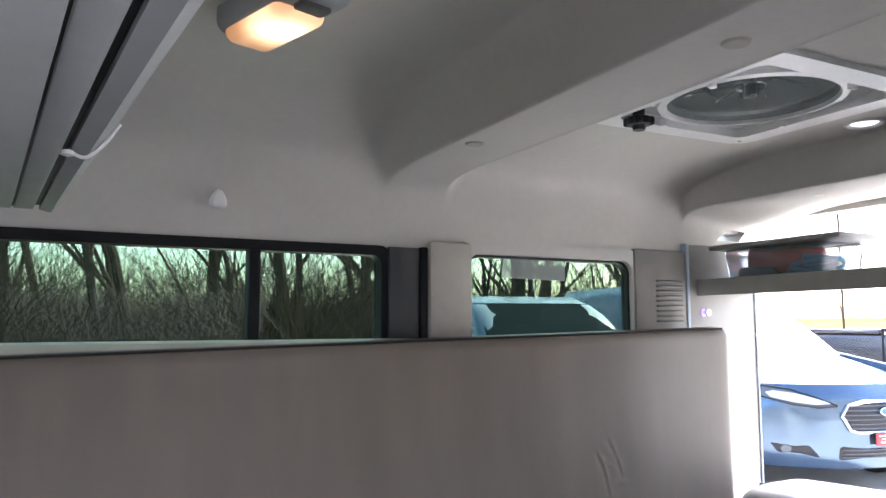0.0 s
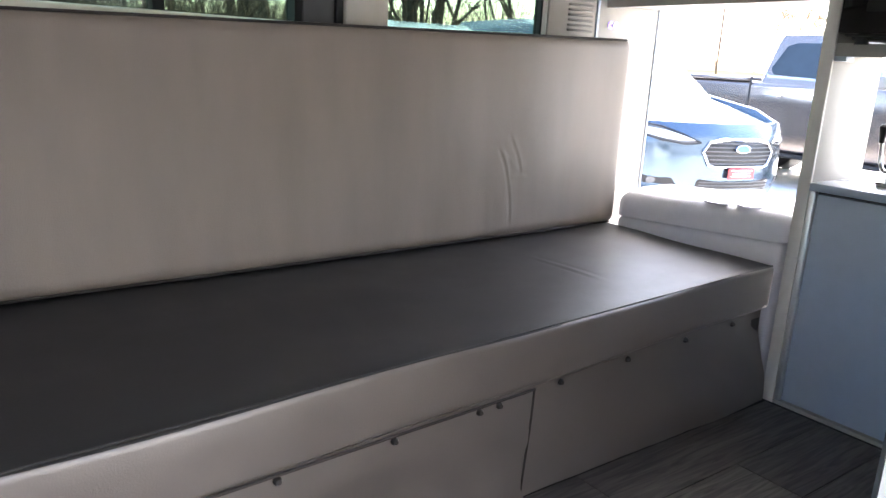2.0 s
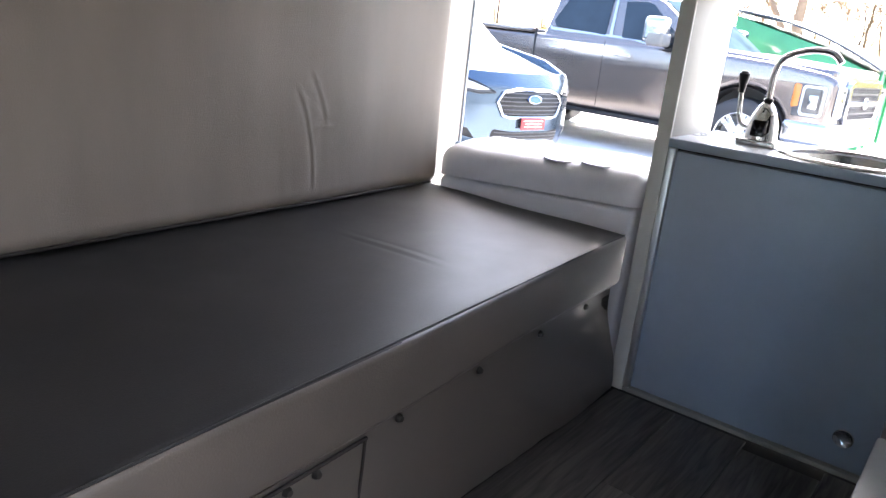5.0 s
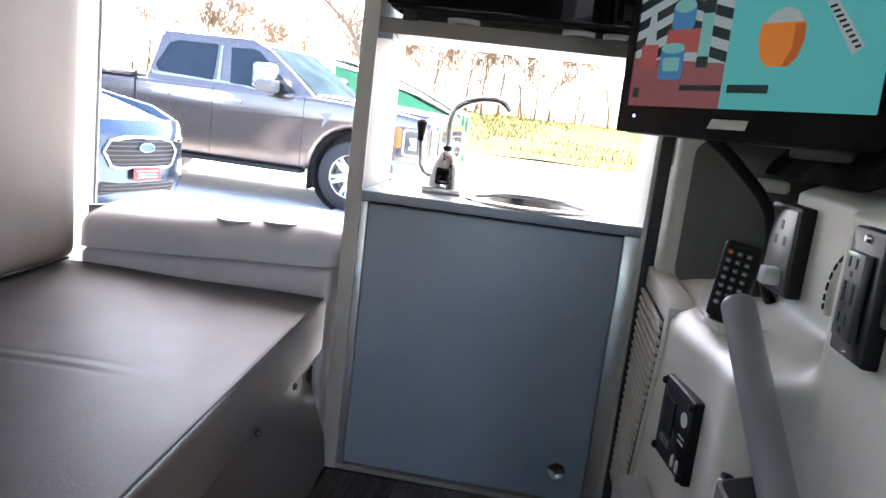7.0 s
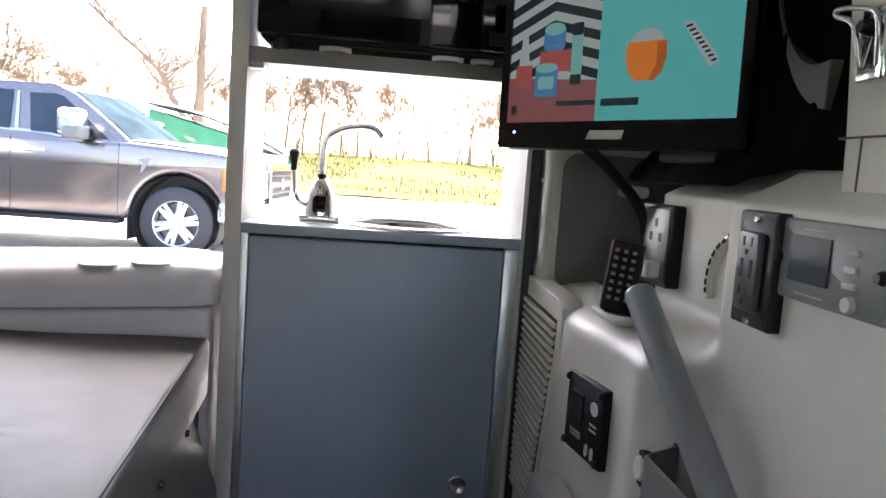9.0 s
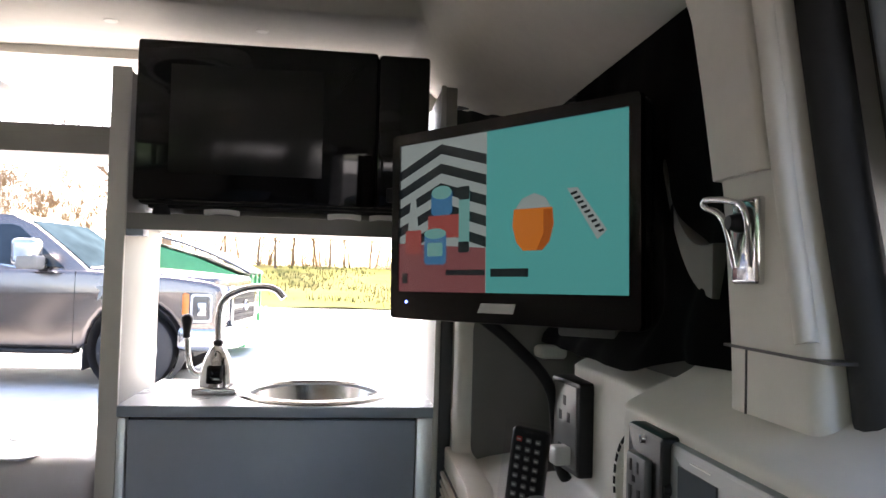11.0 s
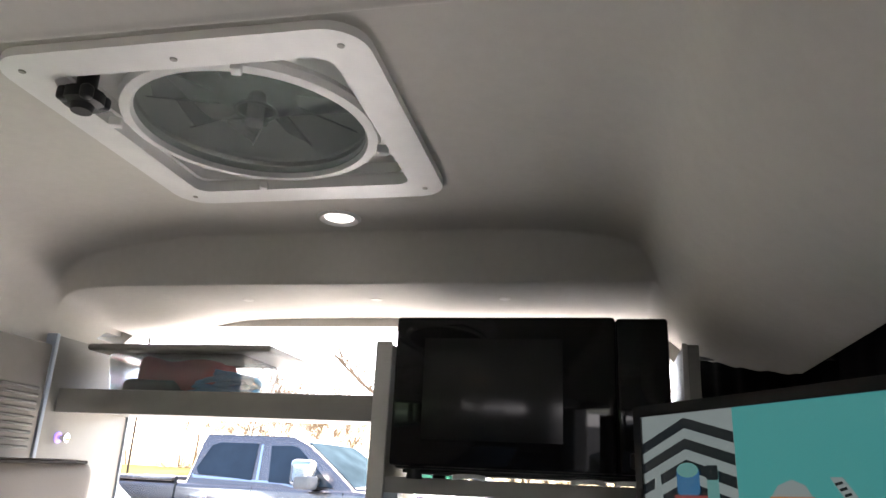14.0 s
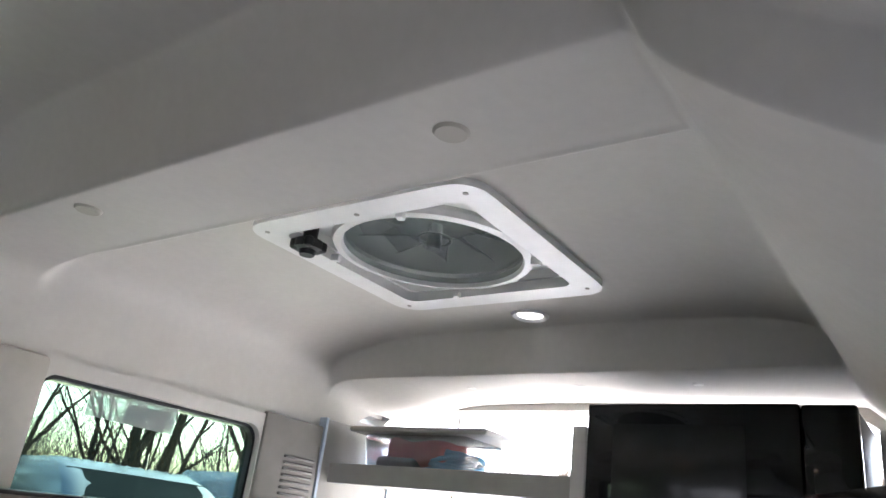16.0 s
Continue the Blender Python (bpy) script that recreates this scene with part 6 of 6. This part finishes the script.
def plant_tree(seed, height, spread, m, depth=6):
    t = thing("bare_tree", "leafless grey-brown tree with fine twigs", "tree", m=m, group="bare trees")
    a, b = bare_tree(seed, height, spread, depth)
    part("trunk", a, M_BARK, t)
    part("crown", b, M_TWIG, t, smooth=False)
    return t


rnd = random.Random(5)
kinds = [plant_tree(s, h, sp, pose(x, y, GROUND)) for s, h, sp, x, y in ((1, 11, 0.8, 1.6, 17.0), (2, 9, 0.9, 6.5, 16.0), (3, 12, 0.7, -3.0, 18.0), (4, 8, 1.0, 10.5, 17.5))]
for i in range(44):
    s = rnd.uniform(0.75, 1.3)
    copy_thing(kinds[i % 4], pose(-9 + i * 0.66 + rnd.uniform(-0.5, 0.5), rnd.uniform(14.5, 24), GROUND, 0, 0, rnd.uniform(0, 360)) @ Matrix.Diagonal((s, s, s, 1)))
for i in range(30):
    s = rnd.uniform(0.6, 1.05)
    copy_thing(kinds[i % 4], pose(rnd.uniform(56, 80), -26 + i * 2.2 + rnd.uniform(-1, 1), GROUND, 0, 0, rnd.uniform(0, 360)) @ Matrix.Diagonal((s, s, s, 1)))
M_PALE = mat("pale_sunlit_bark", (0.17, 0.122, 0.085), 0.9, spec=0.0, scale=3, vary=0.15)
slim = thing("bare_tree", "slender pale leafless tree on the grass bank", "tree", m=pose(47, 5.2, GROUND + 1.2), group="slender trees")
a, b = bare_tree(11, 8, 0.8, 6, 0.012)
part("trunk", a, M_PALE, slim)
part("crown", b, M_PALE, slim, smooth=False)
for x, y, s, r in ((50, 6.6, 1.1, 60), (52, 2.0, 1.0, 200), (48, -7.6, 1.2, 300), (55, 9.5, 1.2, 10), (52, -10.5, 1.0, 240), (50, 16.0, 1.0, 70), (48, 24.0, 1.1, 150)):
    copy_thing(slim, pose(x, y, GROUND + 1.2, 0, 0, r) @ Matrix.Diagonal((s, s, s, 1)))
rs = random.Random(31)
M_SHRUB = mat("sunlit_tan_twigs", (0.26, 0.175, 0.11), 0.9, spec=0.0, scale=0.6, vary=0.2)
shrubs = []
for seed in (41, 42, 43):
    sh = thing("bare_shrub", "tangled tan leafless shrub on the bank", "shrub", m=pose(55 + seed - 42, -8.0 + 6 * (seed - 41), GROUND + 1.3), group="bank shrubs")
    a, b = bare_tree(seed, 5.6, 1.1, 6, 0.011)
    part("trunk", a, M_SHRUB, sh)
    part("crown", b, M_SHRUB, sh, smooth=False)
    shrubs.append(sh)
for i in range(72):
    z = rs.uniform(0.8, 1.9)
    copy_thing(shrubs[i % 3], pose(rs.uniform(50, 68), -28 + i * 0.9 + rs.uniform(-0.8, 0.8), GROUND + 1.2, 0, 0, rs.uniform(0, 360)) @ Matrix.Diagonal((z, z, z, 1)))


fork = thing("bare_tree", "forked leafless tree with a leaning limb at the lot's edge", "tree", at=(22, 5.8, GROUND))
tr = tube(bend([(0, 0.05, -0.1), (0, 0.0, 1.2), (0, -0.03, 2.4), (0.05, -0.06, 4.9), (0.2, -0.2, 7.0), (0.2, -0.1, 9.0)], 5), 0.17, 9, radii=[0.20 - 0.0068 * i for i in range(26)])
tube(bend([(0, 0.05, 1.5), (0, 0.4, 2.2), (0, 0.72, 2.72), (0, 1.17, 3.5), (0, 2.5, 4.62), (0.1, 3.3, 5.4)], 5), 0.10, 8, bm=tr, radii=[0.11 - 0.0036 * i for i in range(26)])
part("trunk", tr, M_PALE, fork)
tw = bmesh.new()
rt_ = random.Random(21)
for i in range(46):
    limb = i % 2
    z = rt_.uniform(2.4, 8.5) if limb == 0 else rt_.uniform(2.6, 5.2)
    y = -0.05 if limb == 0 else float(np.interp(z, (1.5, 2.72, 3.5, 4.62, 5.4), (0.05, 0.72, 1.17, 2.5, 3.3)))
    d = Vector((rt_.uniform(-1, 1), rt_.uniform(-1, 1), rt_.uniform(0.2, 1.2))).normalized()
    p, pts = Vector((0, y, z)), []
    for k in range(6):
        pts.append(p)
        d = (d + Vector((rt_.uniform(-1, 1), rt_.uniform(-1, 1), rt_.uniform(-0.6, 0.9))) * 0.35).normalized()
        p = p + d * rt_.uniform(0.2, 0.42)
    tube(pts, 0.03, 5, bm=tw, radii=[0.034 - 0.005 * k for k in range(6)])
part("crown", tw, M_PALE, fork, smooth=False)


def brush(name, label, count, place, seed, material, hmin, hmax, r, lean=0.5):
    """A thicket: many thin bent stems in one mesh."""
    rn = random.Random(seed)
    verts, faces = [], []
    for i in range(count):
        x, y = place(rn)
        h = rn.uniform(hmin, hmax) * (0.55 + 0.9 * max(0.0, 0.5 + noise.noise(Vector((x * 0.35, y * 0.35, seed)))))
        p = Vector((x, y, GROUND - 0.05))
        d = Vector((rn.uniform(-lean, lean), rn.uniform(-lean, lean), 1)).normalized()
        for k in range(3):
            q = p + d * h / 3
            side = Vector((rn.uniform(-1, 1), rn.uniform(-1, 1), 0)).normalized()
            w0, w1 = r * (1 - k / 3.2), r * (1 - (k + 1) / 3.2)
            s2 = d.cross(side).normalized()
            n = len(verts)
            for c, w in ((p, w0), (q, w1)):
                for a in (0, 2.1, 4.2):
                    verts.append(c + (side * math.cos(a) + s2 * math.sin(a)) * w)
            for a in range(3):
                b = (a + 1) % 3
                faces.append((n + a, n + b, n + 3 + b, n + 3 + a))
            p = q
            d = (d + Vector((rn.uniform(-1, 1), rn.uniform(-1, 1), rn.uniform(-0.3, 0.3))) * lean * 0.9).normalized()
    me = bpy.data.meshes.new(name)
    me.from_pydata(verts, [], faces)
    me.materials.append(material)
    return tagged(new(name, me), label, "brush", kind="stuff")


brush("thicket", "dense dark leafless thicket at the wood's edge", 32000, lambda rn: (rn.uniform(-12, 13), 13.5 + rn.random() ** 1.4 * 9), 1, M_BARK, 0.9, 4.3, 0.0115, 0.9)
brush("brushwood", "rust-brown dry brush beyond the grass", 26000, lambda rn: (rn.uniform(50, 72), rn.uniform(-32, 42)), 2, M_BRUSH, 1.0, 4.6, 0.021, 1.5)
brush("brushwood", "low dry weeds along the grass bank", 5000, lambda rn: (rn.uniform(40, 54), rn.uniform(-30, 12)), 3, M_BRUSH, 0.4, 1.5, 0.014, 1.4)


def bank(x, y):
    return GROUND + 0.02 + 1.7 * smooth01(29, 52, x) + 0.12 * noise.noise(Vector((x * 0.4, y * 0.3, 0)))


grass = sheet(lambda x, y: (x, y + 0.6 * math.sin(x), bank(x, y)), steps(28.5, 90, 60), steps(-60, 70, 70))
tagged(link("grass_bank", grass, M_GRASS, angle=180), "sunlit spring grass bank beyond the parking lot", "grass", kind="stuff")
verge = sheet(lambda x, y: (x, y, GROUND + 0.02 + 0.04 * noise.noise(Vector((x * 0.5, y * 0.5, 6)))), steps(-40, 1.2, 30), steps(2.5, 13, 10))
tagged(link("leaf_litter", verge, mat("verge_litter", (0.03, 0.026, 0.018), 0.95, scale=3, vary=0.3, bump=0.6, bscale=20)), "brown leaf litter on the verge beside the lot", "leaf litter", kind="stuff")
wood_floor = sheet(lambda x, y: (x, y, GROUND + 0.02 + 0.1 * noise.noise(Vector((x * 0.5, y * 0.5, 2)))), steps(-40, 30, 40), steps(13, 60, 30))
tagged(link("leaf_litter", wood_floor, mat("leaf_litter", (0.02, 0.016, 0.012), 0.95, scale=3, vary=0.3, bump=0.6, bscale=20)), "brown leaf litter under the bare trees", "leaf litter", kind="stuff")
tuft = random.Random(9)
verts, faces = [], []
for i in range(9000):
    x, y = tuft.uniform(28.6, 50), tuft.uniform(-24, 26)
    if noise.noise(Vector((x * 0.25, y * 0.18, 4))) < -0.05:
        continue
    z, a, h = bank(x, y), tuft.uniform(0, 6.3), tuft.uniform(0.08, 0.34)
    n = len(verts)
    verts += [(x - 0.03 * math.cos(a), y - 0.03 * math.sin(a), z), (x + 0.03 * math.cos(a), y + 0.03 * math.sin(a), z), (x + tuft.uniform(-0.1, 0.1), y + tuft.uniform(-0.1, 0.1), z + h)]
    faces.append((n, n + 1, n + 2))
me = bpy.data.meshes.new("grass_tufts")
me.from_pydata(verts, [], faces)
me.materials.append(M_GRASS)
tagged(new("grass_tufts", me), "uneven tufts of spring grass", "grass", kind="stuff")

# unseen darker asphalt lane, added to cut light bounced in at the sliding door
lane = sheet(lambda x, y: (x, y, GROUND + 0.006), steps(-16, 2.9, 6), steps(-6.1, 0.2, 6))
tagged(link("road", lane, mat("unseen_dark_lane", (0.055, 0.055, 0.057), 0.9, scale=4, vary=0.15, bump=0.5, bscale=80)), "unseen dark asphalt lane added beside the van to cut door light", "road", kind="structure")

# unseen plain wall, added beside the sliding door to throw light on the bench
tagged(link("wall_beside_lot", box(-16, 10.0, -6.2, -6.0, GROUND, 6.0), mat("pale_bounce_wall", (0.62, 0.60, 0.56), 0.85, scale=2, vary=0.06, bump=0.3, bscale=40)), "unseen plain pale wall added beside the lot to light the bench", "wall", kind="structure")

# waste container behind the truck, lamp post
skip = thing("waste_container", "green steel waste container with a dark ribbed lid", "dumpster", m=pose(13.4, 3.35, GROUND, 0, 0, 0))
M_GREEN = mat("green_steel", (0.03, 0.22, 0.08), 0.45, scale=5, vary=0.1, coat=0.2)
M_LID = mat("blue_black_lid", (0.03, 0.04, 0.06), 0.35, scale=5, vary=0.1)
part("tub", slab([(1.0, 0.15), (1.0, 1.86), (-0.2, 1.55), (-1.05, 1.22), (-1.05, 0.15)], "x", -0.9, 0.9, 0.02), M_GREEN, skip)
part("lid", sheet(lambda u, v: (u, 1.02 - 2.1 * v, 1.93 - 0.12 * v - 0.52 * v * v + 0.015 * math.sin(u * 40)), steps(-0.95, 0.95, 48), steps(0, 1, 10), thick=(0, 0, 0.03)), M_LID, skip, "ribbed dark lid")
for x in (-0.6, 0.0, 0.6):
    part("side_rib", box(x - 0.04, x + 0.04, -1.09, -1.05, 0.2, 1.3, 0.01), M_GREEN, skip)
post = tagged(link("lamp_post", tube([(30, 20.6, GROUND), (30, 20.6, 7.5)], 0.05, 10), M_TWIG), "tall wooden utility pole", "pole")

# ---- floor planks ----
plank_data = {}
rp = random.Random(3)
row, y = 0, 0.56
while y < 1.12:
    x = -0.55 - 0.3 * (row % 3)
    while x < 1.94:
        x1 = min(x + 0.92, 1.945)
        if x1 - x > 0.05:
            length = round(x1 - max(x, -0.6), 3)
            if length not in plank_data:
                ob = link("plank", box(0, length - 0.0015, 0, 0.1385, -0.006, 0.0, 0.0008, 1), M_WOOD, floor)
                plank_data[length] = ob.data
            else:
                ob = new("plank", plank_data[length])
                ob.parent = floor
            ob.matrix_basis = pose(max(x, -0.6), y, 0)
        x += 0.92
    y += 0.14
    row += 1
